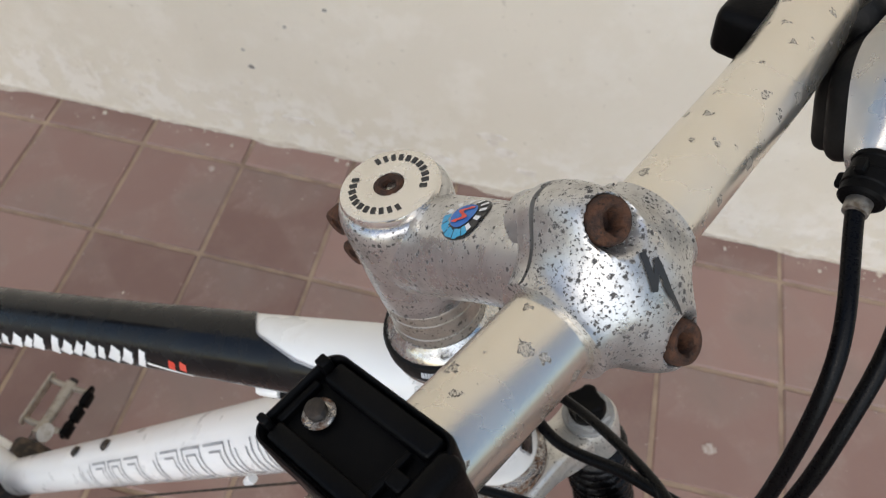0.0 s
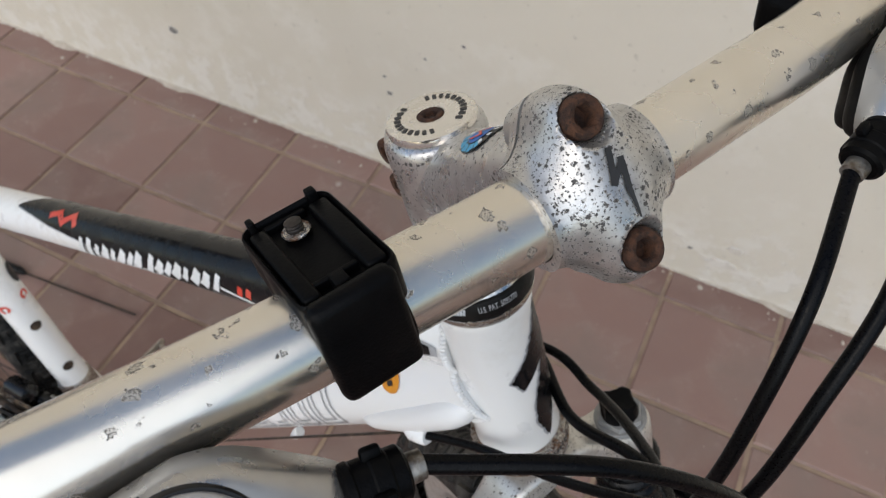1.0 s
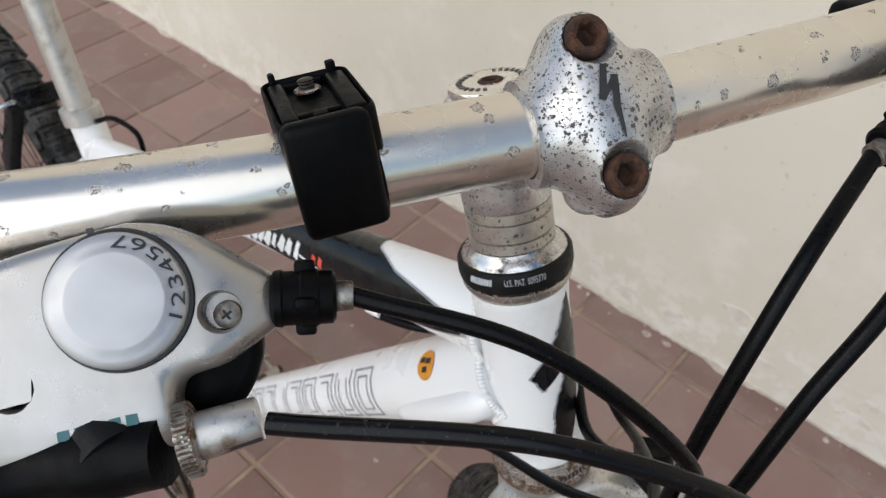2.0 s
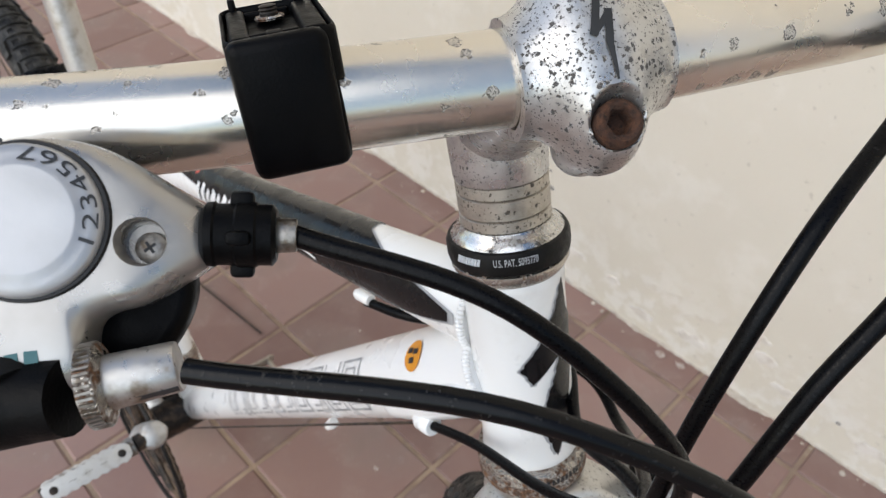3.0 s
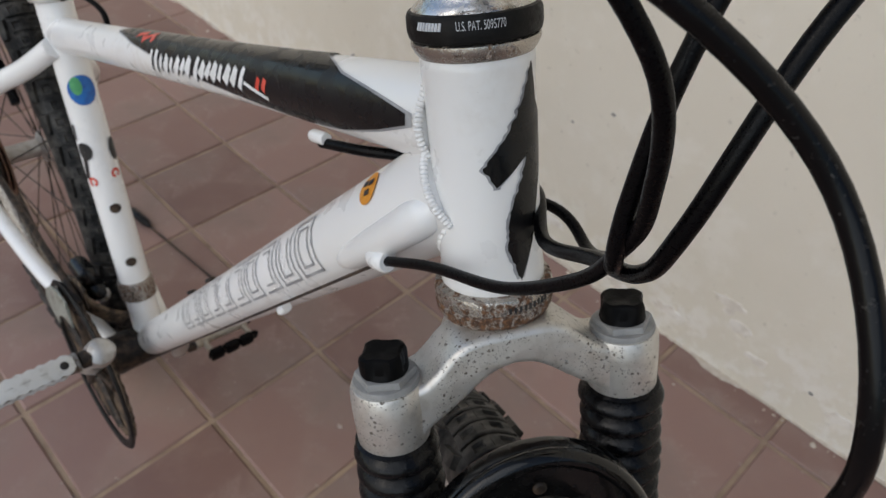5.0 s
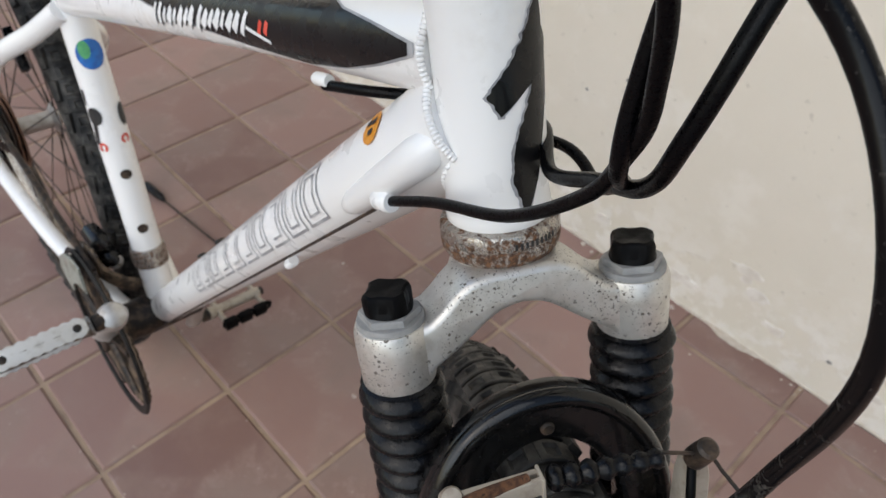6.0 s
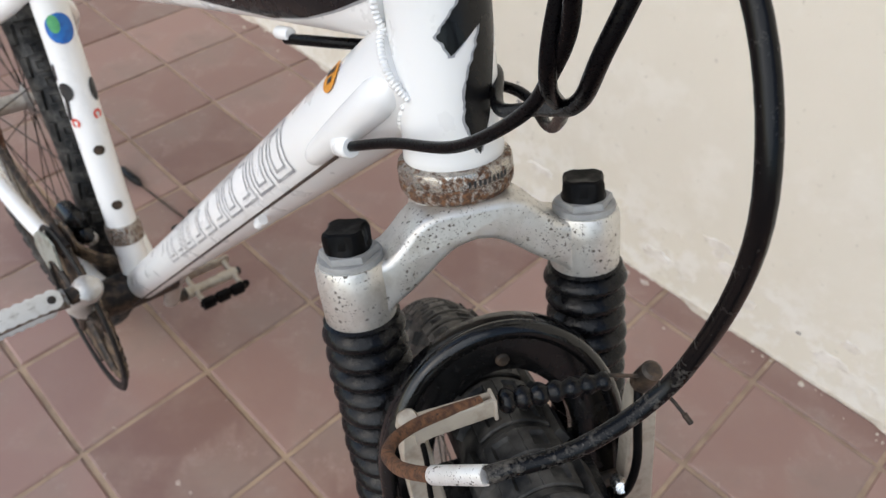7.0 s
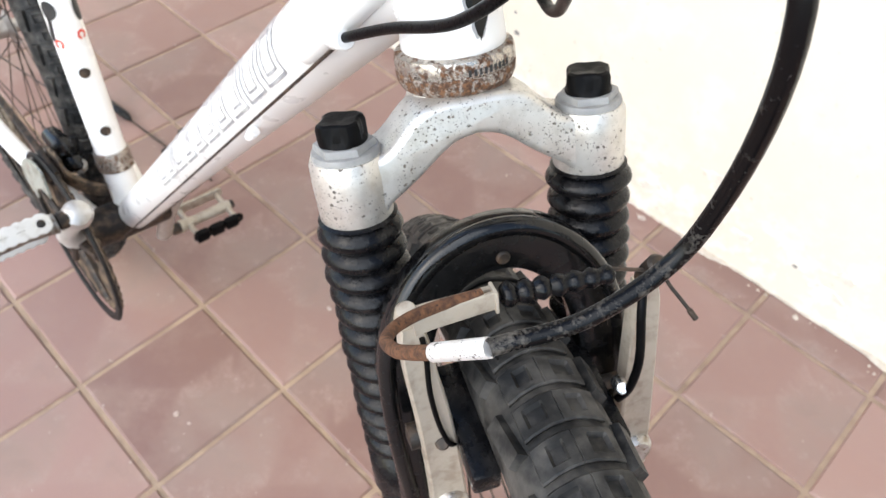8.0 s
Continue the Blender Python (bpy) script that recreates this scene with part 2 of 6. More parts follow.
RUSTY_CHROME = rusted_chrome("rusted_chrome", 0.47, 0.58)
CUP_STEEL = rusted_chrome("rust_spotted_steel", 0.58, 0.66)
RUST_BAND = rusted_chrome("rust_eaten_chrome", 0.36, 0.52)
WHITE = white_paint()
BLACK_PAINT = worn("black_decal", (0.004, 0.004, 0.0045), (0.007, 0.007, 0.0075), 30.0, 0.26, coat=0.05, shine=0.28, bump=0.05)
PLASTIC = worn("black_plastic", (0.0016, 0.0016, 0.0019), (0.0032, 0.0031, 0.0032), 60.0, 0.42, shine=0.08, bump=0.25, grain=1400.0)
PLASTIC_DARK = worn("dull_black_plastic", (0.004, 0.004, 0.004), (0.012, 0.011, 0.010), 80.0, 0.5, shine=0.2, bump=0.3, grain=900.0)
RUBBER = worn("perished_rubber", (0.0026, 0.0027, 0.0034), (0.020, 0.0185, 0.018), 90.0, 0.27, shine=0.22, lo=0.48, hi=0.78, bump=0.35, grain=500.0)
TYRE = worn("dusty_tyre_rubber", (0.007, 0.007, 0.007), (0.072, 0.067, 0.060), 70.0, 0.55, shine=0.26, lo=0.38, hi=0.74, bump=0.5, grain=400.0)
HOUSING = worn("cable_housing", (0.0012, 0.0012, 0.0017), (0.026, 0.025, 0.024), 420.0, 0.32, shine=0.12, lo=0.66, hi=0.80, bump=0.15, grain=700.0)
DIAL = worn("silver_dial", (0.44, 0.44, 0.445), (0.40, 0.40, 0.405), 45.0, 0.40, metal=0.55, bump=0.05)
SCUFFED = scuffed_housing()
SILVER_PLASTIC = worn("silver_shell", (0.46, 0.44, 0.41), (0.39, 0.365, 0.335), 45.0, 0.32, metal=0.75, bump=0.04)
CHROME = worn("dull_chrome", (0.62, 0.61, 0.59), (0.40, 0.37, 0.32), 180.0, 0.24, metal=0.95, lo=0.5, hi=0.75)
STEEL = worn("stained_steel", (0.50, 0.48, 0.45), (0.22, 0.17, 0.12), 160.0, 0.36, metal=0.8, lo=0.45, hi=0.7, bump=0.06)
GLOSS_BLACK = worn("glossy_black_paint", (0.0022, 0.0022, 0.0026), (0.0045, 0.0044, 0.0042), 60.0, 0.20, shine=0.34, coat=0.15, bump=0.08)
DARK_STEEL = worn("grimy_steel", (0.30, 0.28, 0.25), (0.12, 0.095, 0.07), 300.0, 0.42, metal=0.8, lo=0.4, hi=0.65, bump=0.4)
ARM_ALLOY = worn("cream_alloy", (0.43, 0.38, 0.31), (0.28, 0.23, 0.175), 120.0, 0.42, metal=0.35, lo=0.45, hi=0.75, bump=0.25)
ALLOY = worn("dusty_alloy", (0.55, 0.53, 0.50), (0.38, 0.34, 0.29), 90.0, 0.42, metal=0.7, lo=0.45, hi=0.75)
PALE_ALLOY = worn("chalky_alloy", (0.60, 0.585, 0.55), (0.40, 0.37, 0.32), 110.0, 0.48, metal=0.25, lo=0.48, hi=0.78, bump=0.3)
MUDDY = worn("muddy_steel", (0.17, 0.12, 0.075), (0.035, 0.025, 0.018), 90.0, 0.6, metal=0.2, lo=0.4, hi=0.62, bump=0.6)
CAGE_STEEL = worn("greenish_steel", (0.44, 0.47, 0.42), (0.20, 0.19, 0.14), 110.0, 0.42, metal=0.5, lo=0.46, hi=0.70, bump=0.2)
GREY = worn("grey_washer", (0.22, 0.22, 0.215), (0.30, 0.295, 0.28), 120.0, 0.5, bump=0.2)
DIRTY = worn("dirty_mortar", (0.46, 0.39, 0.31), (0.58, 0.51, 0.42), 60.0, 0.9, bump=0.8, grain=200.0, depth=0.002)
FLAKE = worn("lime_flake", (0.72, 0.67, 0.60), (0.60, 0.54, 0.46), 45.0, 0.9, bump=0.6, grain=240.0, depth=0.001)
SPOT = worn("dusty_paint_spot", (0.50, 0.42, 0.36), (0.36, 0.27, 0.22), 160.0, 0.85, bump=0.4)
CHIP = worn("dark_chip", (0.26, 0.245, 0.225), (0.14, 0.13, 0.125), 160.0, 0.9)
GREASE = worn("greasy_steel", (0.02, 0.016, 0.013), (0.09, 0.06, 0.04), 120.0, 0.5, metal=0.4, lo=0.4, hi=0.7, bump=0.5)
INK = worn("black_ink", (0.015, 0.015, 0.016), (0.025, 0.025, 0.025), 60.0, 0.4)
SILVER_CAP = worn("satin_cap", (0.82, 0.79, 0.74), (0.76, 0.72, 0.66), 60.0, 0.22, metal=0.9, bump=0.04)
OUTLINE = worn("grey_print", (0.26, 0.26, 0.27), (0.42, 0.42, 0.42), 60.0, 0.4)
WHITE_PRINT = worn("white_print", (0.78, 0.78, 0.77), (0.70, 0.70, 0.68), 40.0, 0.4)
RED_PRINT = worn("red_print", (0.62, 0.06, 0.035), (0.68, 0.12, 0.08), 40.0, 0.4)
ORANGE = worn("orange_sticker", (0.72, 0.30, 0.02), (0.62, 0.24, 0.02), 120.0, 0.4)
BLUE = worn("blue_sticker", (0.02, 0.16, 0.50), (0.02, 0.10, 0.38), 200.0, 0.4)
GREEN = worn("green_sticker", (0.12, 0.42, 0.16), (0.08, 0.32, 0.14), 200.0, 0.4)
CYAN = worn("cyan_sticker", (0.05, 0.36, 0.58), (0.05, 0.30, 0.50), 200.0, 0.35)
PALE_INK = worn("pale_ink", (0.62, 0.64, 0.66), (0.45, 0.46, 0.48), 300.0, 0.5)
TEAL_INK = worn("teal_ink", (0.02, 0.10, 0.11), (0.03, 0.12, 0.13), 60.0, 0.4)

# ---- shapes ----
def smooth(points, steps=8):
    """A smooth curve through a few points."""
    p = [Vector(q) for q in points]
    p = [2 * p[0] - p[1], *p, 2 * p[-1] - p[-2]]
    out = []
    for a, b, c, d in zip(p, p[1:], p[2:], p[3:]):
        for k in range(steps):
            t = k / steps
            out.append(0.5 * (2 * b + (c - a) * t + (2 * a - 5 * b + 4 * c - d) * t * t + (3 * b - a - 3 * c + d) * t**3))
    return out + [p[-2]]


def sweep(points, radius, seg=20, wide=1.0, up=None, caps=True, bm=None):
    """A round or oval tube along points; radius is one number or one for each point."""
    bm = bm or bmesh.new()
    p = [Vector(q) for q in points]
    rad = [float(r) for r in radius] if hasattr(radius, "__len__") else [float(radius)] * len(p)
    rings, side = [], None
    for i, c in enumerate(p):
        way = (p[min(i + 1, len(p) - 1)] - p[max(i - 1, 0)]).normalized()
        ref = Vector(up) if up is not None else (side or (Vector((0, 0, 1)) if abs(way.z) < 0.9 else Vector((1, 0, 0))))
        side = (ref - way * ref.dot(way)).normalized()
        over = way.cross(side)
        rings.append([bm.verts.new(c + rad[i] * (math.cos(a) * side + wide * math.sin(a) * over)) for a in (math.tau * k / seg for k in range(seg))])
    for r, s in zip(rings, rings[1:]):
        for k in range(seg):
            bm.faces.new((r[k], r[(k + 1) % seg], s[(k + 1) % seg], s[k]))
    if caps:
        bm.faces.new(rings[0][::-1])
        bm.faces.new(rings[-1])
    return bm


def lathe(profile, m=Matrix(), seg=40, bm=None, hexed=0):
    """A turned body: (radius, height) pairs about the z axis of m; its first hexed rings are six-sided."""
    bm = bm or bmesh.new()
    rings = []
    for i, (r, z) in enumerate(profile):
        if i < hexed:
            rings.append([bm.verts.new(m @ Vector((r * q * math.cos(a), r * q * math.sin(a), z))) for a, q in ((a, 0.866 / math.cos(a % (math.pi / 3) - math.pi / 6)) for a in (math.tau * k / seg for k in range(seg)))])
        elif r < 1e-6:
            rings.append([bm.verts.new(m @ Vector((0, 0, z)))])
        else:
            rings.append([bm.verts.new(m @ Vector((r * math.cos(a), r * math.sin(a), z))) for a in (math.tau * k / seg for k in range(seg))])
    for r, s in zip(rings, rings[1:]):
        for k in range(seg):
            n = (k + 1) % seg
            if len(r) == 1 and len(s) == 1:
                continue
            if len(r) == 1:
                bm.faces.new((r[0], s[n], s[k]))
            elif len(s) == 1:
                bm.faces.new((r[k], r[n], s[0]))
            else:
                bm.faces.new((r[k], r[n], s[n], s[k]))
    for ring in (rings[0][::-1], rings[-1]):
        if len(ring) > 2:
            bm.faces.new(ring)
    return bm


def block(size, m=Matrix(), bevel=0.0, steps=2, bm=None):
    """A box with rounded edges, centred on m."""
    b = bmesh.new()
    bmesh.ops.create_cube(b, size=1.0)
    bmesh.ops.scale(b, vec=size, verts=b.verts)
    if bevel:
        bmesh.ops.bevel(b, geom=b.edges[:], offset=bevel, segments=steps, profile=0.5, affect="EDGES")
    bmesh.ops.transform(b, matrix=m, verts=b.verts)
    return merged(bm, b)


def plate(outline, depth, m=Matrix(), bevel=0.0, steps=2, bm=None):
    """A flat outline in the xy plane of m, drawn out along z by depth about its middle."""
    b = bmesh.new()
    low = [b.verts.new((x, y, -depth / 2)) for x, y in outline]
    high = [b.verts.new((x, y, depth / 2)) for x, y in outline]
    top, bottom = b.faces.new(high), b.faces.new(low[::-1])
    n = len(low)
    for k in range(n):
        b.faces.new((low[k], low[(k + 1) % n], high[(k + 1) % n], high[k]))
    bmesh.ops.recalc_face_normals(b, faces=b.faces)
    if bevel:
        rim = [e for f in (top, bottom) for e in f.edges]
        bmesh.ops.bevel(b, geom=rim, offset=bevel, segments=steps, profile=0.5, affect="EDGES")
    bmesh.ops.transform(b, matrix=m, verts=b.verts)
    return merged(bm, b)


def merged(bm, b):
    if bm is None:
        return b
    spare = bpy.data.meshes.new("spare")
    b.to_mesh(spare)
    b.free()
    bm.from_mesh(spare)
    bpy.data.meshes.remove(spare)
    return bm


def part(name, bm, material, parent=None, label="", angle=38.0):
    """Links a bmesh, built in world places, as one mesh under a thing or part."""
    bmesh.ops.recalc_face_normals(bm, faces=bm.faces)
    data = bpy.data.meshes.new(name)
    bm.to_mesh(data)
    bm.free()
    data.materials.append(material)
    data.shade_smooth()
    data.set_sharp_from_angle(angle=radians(angle))
    ob = new(name, data)
    if parent is not None:
        ob.parent = parent
        ob.matrix_parent_inverse = Matrix.Translation(parent.location).inverted() if parent.parent is None else Matrix()
    return tagged(ob, label)


def frame_of(origin, z_to, x_to):
    """A matrix at origin whose z runs along z_to and whose x leans to x_to."""
    z = Vector(z_to).normalized()
    x = Vector(x_to)
    x = (x - z * x.dot(z)).normalized()
    m = Matrix((x, z.cross(x), z)).transposed().to_4x4()
    m.translation = Vector(origin)
    return m


def letters(text, height, m, wrap=None, bm=None, squeeze=1.0):
    """A word as flat mesh in the xy plane of m, centred; wrap bends it round a drum of that radius whose axis is y."""
    curve = bpy.data.curves.new("word", "FONT")
    curve.body, curve.size, curve.align_x, curve.align_y = text, height, "CENTER", "CENTER"
    spare = bpy.data.objects.new("word", curve)
    scene.collection.objects.link(spare)
    bpy.context.view_layer.update()
    mesh = bpy.data.meshes.new_from_object(spare.evaluated_get(bpy.context.evaluated_depsgraph_get()))
    b = bmesh.new()
    b.from_mesh(mesh)
    bpy.data.objects.remove(spare)
    bpy.data.curves.remove(curve)
    bpy.data.meshes.remove(mesh)
    if wrap:
        for v in b.verts:
            a = v.co.x * squeeze / wrap
            v.co = Vector((wrap * math.sin(a), v.co.y, wrap * math.cos(a) - wrap))
    bmesh.ops.transform(b, matrix=m, verts=b.verts)
    return merged(bm, b)


def skin(point, us, vs, thickness=0.0):
    """A sheet point(u, v) over two lists of values, thickened along its normals when asked."""
    bm = bmesh.new()
    grid = [[bm.verts.new(point(u, v)) for v in vs] for u in us]
    for a, b in zip(grid, grid[1:]):
        for k in range(len(vs) - 1):
            bm.faces.new((a[k], a[k + 1], b[k + 1], b[k]))
    if thickness:
        bmesh.ops.recalc_face_normals(bm, faces=bm.faces)
        bmesh.ops.solidify(bm, geom=bm.faces[:], thickness=thickness)
    return bm


def steps(a, b, n):
    return [a + (b - a) * k / (n - 1) for k in range(n)]


# ---- the two frames of the bicycle ----
SIZE = 0.95238
TOP = Vector((0.05114, 0.14067, 0.94571))
UP = Vector((-0.30684, 0.11069, 0.94530)).normalized()
LEFT = Vector((0.48315, 0.87384, 0.05450)).normalized()
FORE = LEFT.cross(UP)
STEER = Matrix((FORE, LEFT, UP)).transposed().to_4x4() @ Matrix.Scale(SIZE, 4)
STEER.translation = TOP
B_LEFT = Vector((0.05252, 0.99367, -0.09931)).normalized()
B_FORE = Vector((0.99861, -0.05278, 0.0)).normalized()
B_UP = B_FORE.cross(B_LEFT)
BIKE = Matrix((B_FORE, B_LEFT, B_UP)).transposed().to_4x4() @ Matrix.Scale(SIZE, 4)
BIKE.translation = Vector((0.04616, 0.04642, 0.0))


def st(f, l, u):
    """A place on the steered parts: ahead of, left of and above the top of the steering axis."""
    return STEER @ Vector((f, l, u))


def bk(x, y, z):
    """A place on the frame: ahead, to the left, above the ground."""
    return BIKE @ Vector((x, y, z))


def along(matrix, origin, z_to, x_to):
    """frame_of in the places of STEER or BIKE, keeping its size."""
    m = frame_of((0, 0, 0), matrix.to_3x3() @ Vector(z_to), matrix.to_3x3() @ Vector(x_to)) @ Matrix.Scale(SIZE, 4)
    m.translation = matrix @ Vector(origin)
    return m


def turned(profile, matrix, a, b, seg=40, bm=None, hexed=0):
    """A lathe body on the line from a to b of STEER or BIKE; heights count from a."""
    way = Vector(b) - Vector(a)
    return lathe(profile, along(matrix, a, way, (way.y + 0.3, way.z, way.x + 0.1)), seg, bm, hexed)


# ---- the place ----
WALL_Y, JOINT_X, JOINT_Y, PITCH = 0.8305, 0.1778, 0.7645, 0.2
ground = part("ground", block((80, 80, 0.2), Matrix.Translation((0, -30, -0.104)), 0), GROUT, None, "sandy joint bed under the paving")
tagged(ground, "sandy bed and joints under the clay pavers", "ground", kind="structure")
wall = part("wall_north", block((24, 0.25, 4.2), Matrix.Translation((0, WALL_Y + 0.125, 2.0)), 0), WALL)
tagged(wall, "cream painted plaster wall with small marks and patches", "wall", kind="structure")


def skirting():
    """The ragged lip of plaster and mortar where the wall meets the paving."""
    xs = steps(-4.0, 2.0, 900)
    lip = [0.002 + 0.024 * max(noise.noise((x * 9, 0, 0)) - 0.05, 0) + 0.007 * abs(noise.noise((x * 47, 3, 0))) for x in xs]
    rise = [0.002 + 0.014 * abs(noise.noise((x * 13, 7, 0))) + 0.004 * abs(noise.noise((x * 60, 9, 0))) for x in xs]
    bm = bmesh.new()
    rows = [[bm.verts.new((x, WALL_Y - d, 0.0005)), bm.verts.new((x, WALL_Y - d * 0.6, r * 0.55)), bm.verts.new((x, WALL_Y + 0.002, r))] for x, d, r in zip(xs, lip, rise)]
    for a, b in zip(rows, rows[1:]):
        for k in range(2):
            bm.faces.new((a[k], a[k + 1], b[k + 1], b[k]))
    return bm


part("trim", skirting(), DIRTY, wall, "crumbling mortar along the foot of the wall")


# ---- the bicycle ----
bicycle = new("bicycle")
bicycle.location = BIKE.translation
tagged(bicycle, "white mountain bike with rusty bolts and pitted silver fittings", "bicycle")


def P(name, bm, material, label="", parent=None, angle=38.0):
    return part(name, bm, material, parent or bicycle, label, angle)


# frame tubes
BB = (-0.4283, 0.0101, 0.3183)
SEAT_TOP = (-0.5203, 0.0095, 0.722)
HT_TOP, HT_BOT = -0.1085, -0.2030
head_tube = P("head_tube", turned([(0.0209, 0), (0.0217, 0.0015), (0.0217, 0.004), (0.0212, 0.012), (0.0212, 0.083), (0.0219, 0.0905), (0.0219, 0.0932), (0.021, 0.0945)], STEER, (0, 0, HT_TOP), (0, 0, HT_BOT), 56), WHITE, "glossy white head tube with torn black stripes")
TT_A, TT_B = Vector((0.030, -0.0005, 0.8640)), Vector((-0.500, 0.0085, 0.6775))
TT_RADII = (0.0200, 0.0186, 0.0172, 0.0163, 0.0158, 0.0156, 0.0156, 0.0156, 0.0156, 0.0158, 0.0160)
top_tube = P("top_tube", sweep([bk(*TT_A.lerp(TT_B, k / 10)) for k in range(11)], [SIZE * r for r in TT_RADII], 32), WHITE)
DT_RADII = (0.0248, 0.0241, 0.0235, 0.0228, 0.0221, 0.0215, 0.0210, 0.0206, 0.0203, 0.0200, 0.0198)
DT_A, DT_B = Vector((0.045, 0.0, 0.8432)), Vector(BB)
down_tube = P("down_tube", sweep([bk(*DT_A.lerp(DT_B, k / 10)) for k in range(11)], [SIZE * r for r in DT_RADII], 32), WHITE)
ST_A, ST_B = Vector(SEAT_TOP), Vector(BB)
seat_tube = P("seat_tube", sweep([bk(*ST_A.lerp(ST_B, k / 8)) for k in range(9)], [SIZE * 0.0168] * 9, 28), WHITE)
bottom_bracket = P("bottom_bracket", turned([(0.0, -0.038), (0.0215, -0.038), (0.0232, -0.035), (0.0232, 0.035), (0.0215, 0.038), (0, 0.038)], BIKE, BB, (BB[0], BB[1] - 1, BB[2]), 32), GREASE)
for s in (-1, 1):
    P("seat_stay", sweep(smooth([bk(-0.500, 0.004 * s, 0.668), bk(-0.540, 0.024 * s, 0.632), bk(-0.60, 0.054 * s, 0.585), bk(-0.66, 0.060 * s, 0.526), bk(-0.84, 0.066 * s, 0.352)]), SIZE * 0.0104, 18), WHITE)
    P("chain_stay", sweep(smooth([bk(-0.432, 0.028 * s, 0.325), bk(-0.50, 0.040 * s, 0.327), bk(-0.62, 0.056 * s, 0.334), bk(-0.845, 0.068 * s, 0.35)]), SIZE * 0.0105, 14), WHITE)


def on_tube(a, b, radius, s, phi, lift=0.0005):
    """A place on a frame tube: s along it from a to b, phi up from its right flank, in degrees."""
    a, b = Vector(a), Vector(b)
    way = (b - a).normalized()
    side = (Vector((0, -1, 0)) - way * way.dot(Vector((0, -1, 0)))).normalized()
    over = side.cross(way) if side.cross(way).z > 0 else way.cross(side)
    r = (radius(s) if callable(radius) else radius) + lift
    return BIKE @ (a + way * s + r * (math.cos(radians(phi)) * side + math.sin(radians(phi)) * over))


def tube_stroke(a, b, radius, points, width, lift=0.0006, bm=None):
    """A printed line on a tube through (s, phi) points."""
    bm = bm or bmesh.new()
    k = math.degrees(1 / (radius(points[0][0]) if callable(radius) else radius))
    for (s0, p0), (s1, p1) in zip(points, points[1:]):
        d = Vector((s1 - s0, (p1 - p0) / k))
        if d.length < 1e-6:
            continue
        n = Vector((-d.y, d.x)).normalized() * width / 2
        e = d.normalized() * width / 2
        cells = 4
        prev = None
        for i in range(cells + 1):
            c = Vector((s0, p0 / k)) - e + (d + 2 * e) * (i / cells)
            pair = [bm.verts.new(on_tube(a, b, radius, (c + q * n).x, (c + q * n).y * k, lift)) for q in (-1, 1)]
            if prev:
                bm.faces.new((prev[0], prev[1], pair[1], pair[0]))
            prev = pair
    return bm


def drum_patch(left, right, u0, u1, r=0.0216, n=40, torn=0.0, seed=0.0):
    """A printed patch on the head tube between two edges, each a function of height giving degrees."""
    bm = bmesh.new()
    rows = []
    for u in steps(u0, u1, n):
        a0 = left(u) + torn * (noise.noise((u * 420, seed, 0)) + 0.6 * noise.noise((u * 1300, seed, 1)))
        row = [bm.verts.new(st(r * math.cos(radians(a)), r * math.sin(radians(a)), u)) for a in steps(a0, max(right(u), a0 + 0.05), 8)]
        rows.append(row)
    for a, b in zip(rows, rows[1:]):
        for k in range(7):
            bm.faces.new((a[k], a[k + 1], b[k + 1], b[k]))
    return bm


def track(*pairs):
    xs, ys = zip(*sorted(pairs))
    return lambda u: float(np.interp(u, xs, ys))


# head tube print
for nm, shift, mat, rr in (("stripe_edge", 3.0, OUTLINE, 0.0216), ("stripe", 0.0, BLACK_PAINT, 0.02175)):
    P(nm, drum_patch(track((-0.112, 44 - shift), (-0.125, 27 - shift), (-0.138, 4 - shift), (-0.1475, -19 - shift), (-0.1555, -6 - shift)), track((-0.112, 46), (-0.120, 50), (-0.127, 52), (-0.132, 62), (-0.141, 58), (-0.147, 24), (-0.1555, -5 + shift)), -0.1555 - 0.0003 * shift, -0.112, rr, 44, 3.0, 1.0), mat, "torn black stripe", head_tube)
    P(nm, drum_patch(track((-0.140, 36 - shift), (-0.152, 24 - shift), (-0.168, 6 - shift), (-0.182, 2 - shift), (-0.197, 15 - shift)), track((-0.140, 60), (-0.150, 58), (-0.165, 46), (-0.182, 34), (-0.197, 16 + shift)), -0.197 - 0.0003 * shift, -0.140, rr, 44, 3.0, 5.0), mat, "torn black stripe", head_tube)


def weld(a, b, radius, phis):
    """Weld scales where a frame tube runs into the head tube."""
    bm = bmesh.new()
    back = STEER.inverted()
    for phi in phis:
        for s in steps(0.0, 0.08, 161):
            p = on_tube(a, b, radius, s, phi, 0.0)
            q = back @ p
            if math.hypot(q.x, q.y) > 0.0208:
                ahead = on_tube(a, b, radius, s, phi + 2, 0.0) - p
                lathe([(0, -0.0011), (0.0014, -0.0008), (0.0018, 0), (0.0014, 0.0008), (0, 0.0011)], frame_of(p, ahead, UP), 12, bm)
                break
    return bm


DT_LONG = (DT_B - DT_A).length


def dt_r(s):
    return float(np.interp(s / DT_LONG, np.linspace(0, 1, 11), DT_RADII))


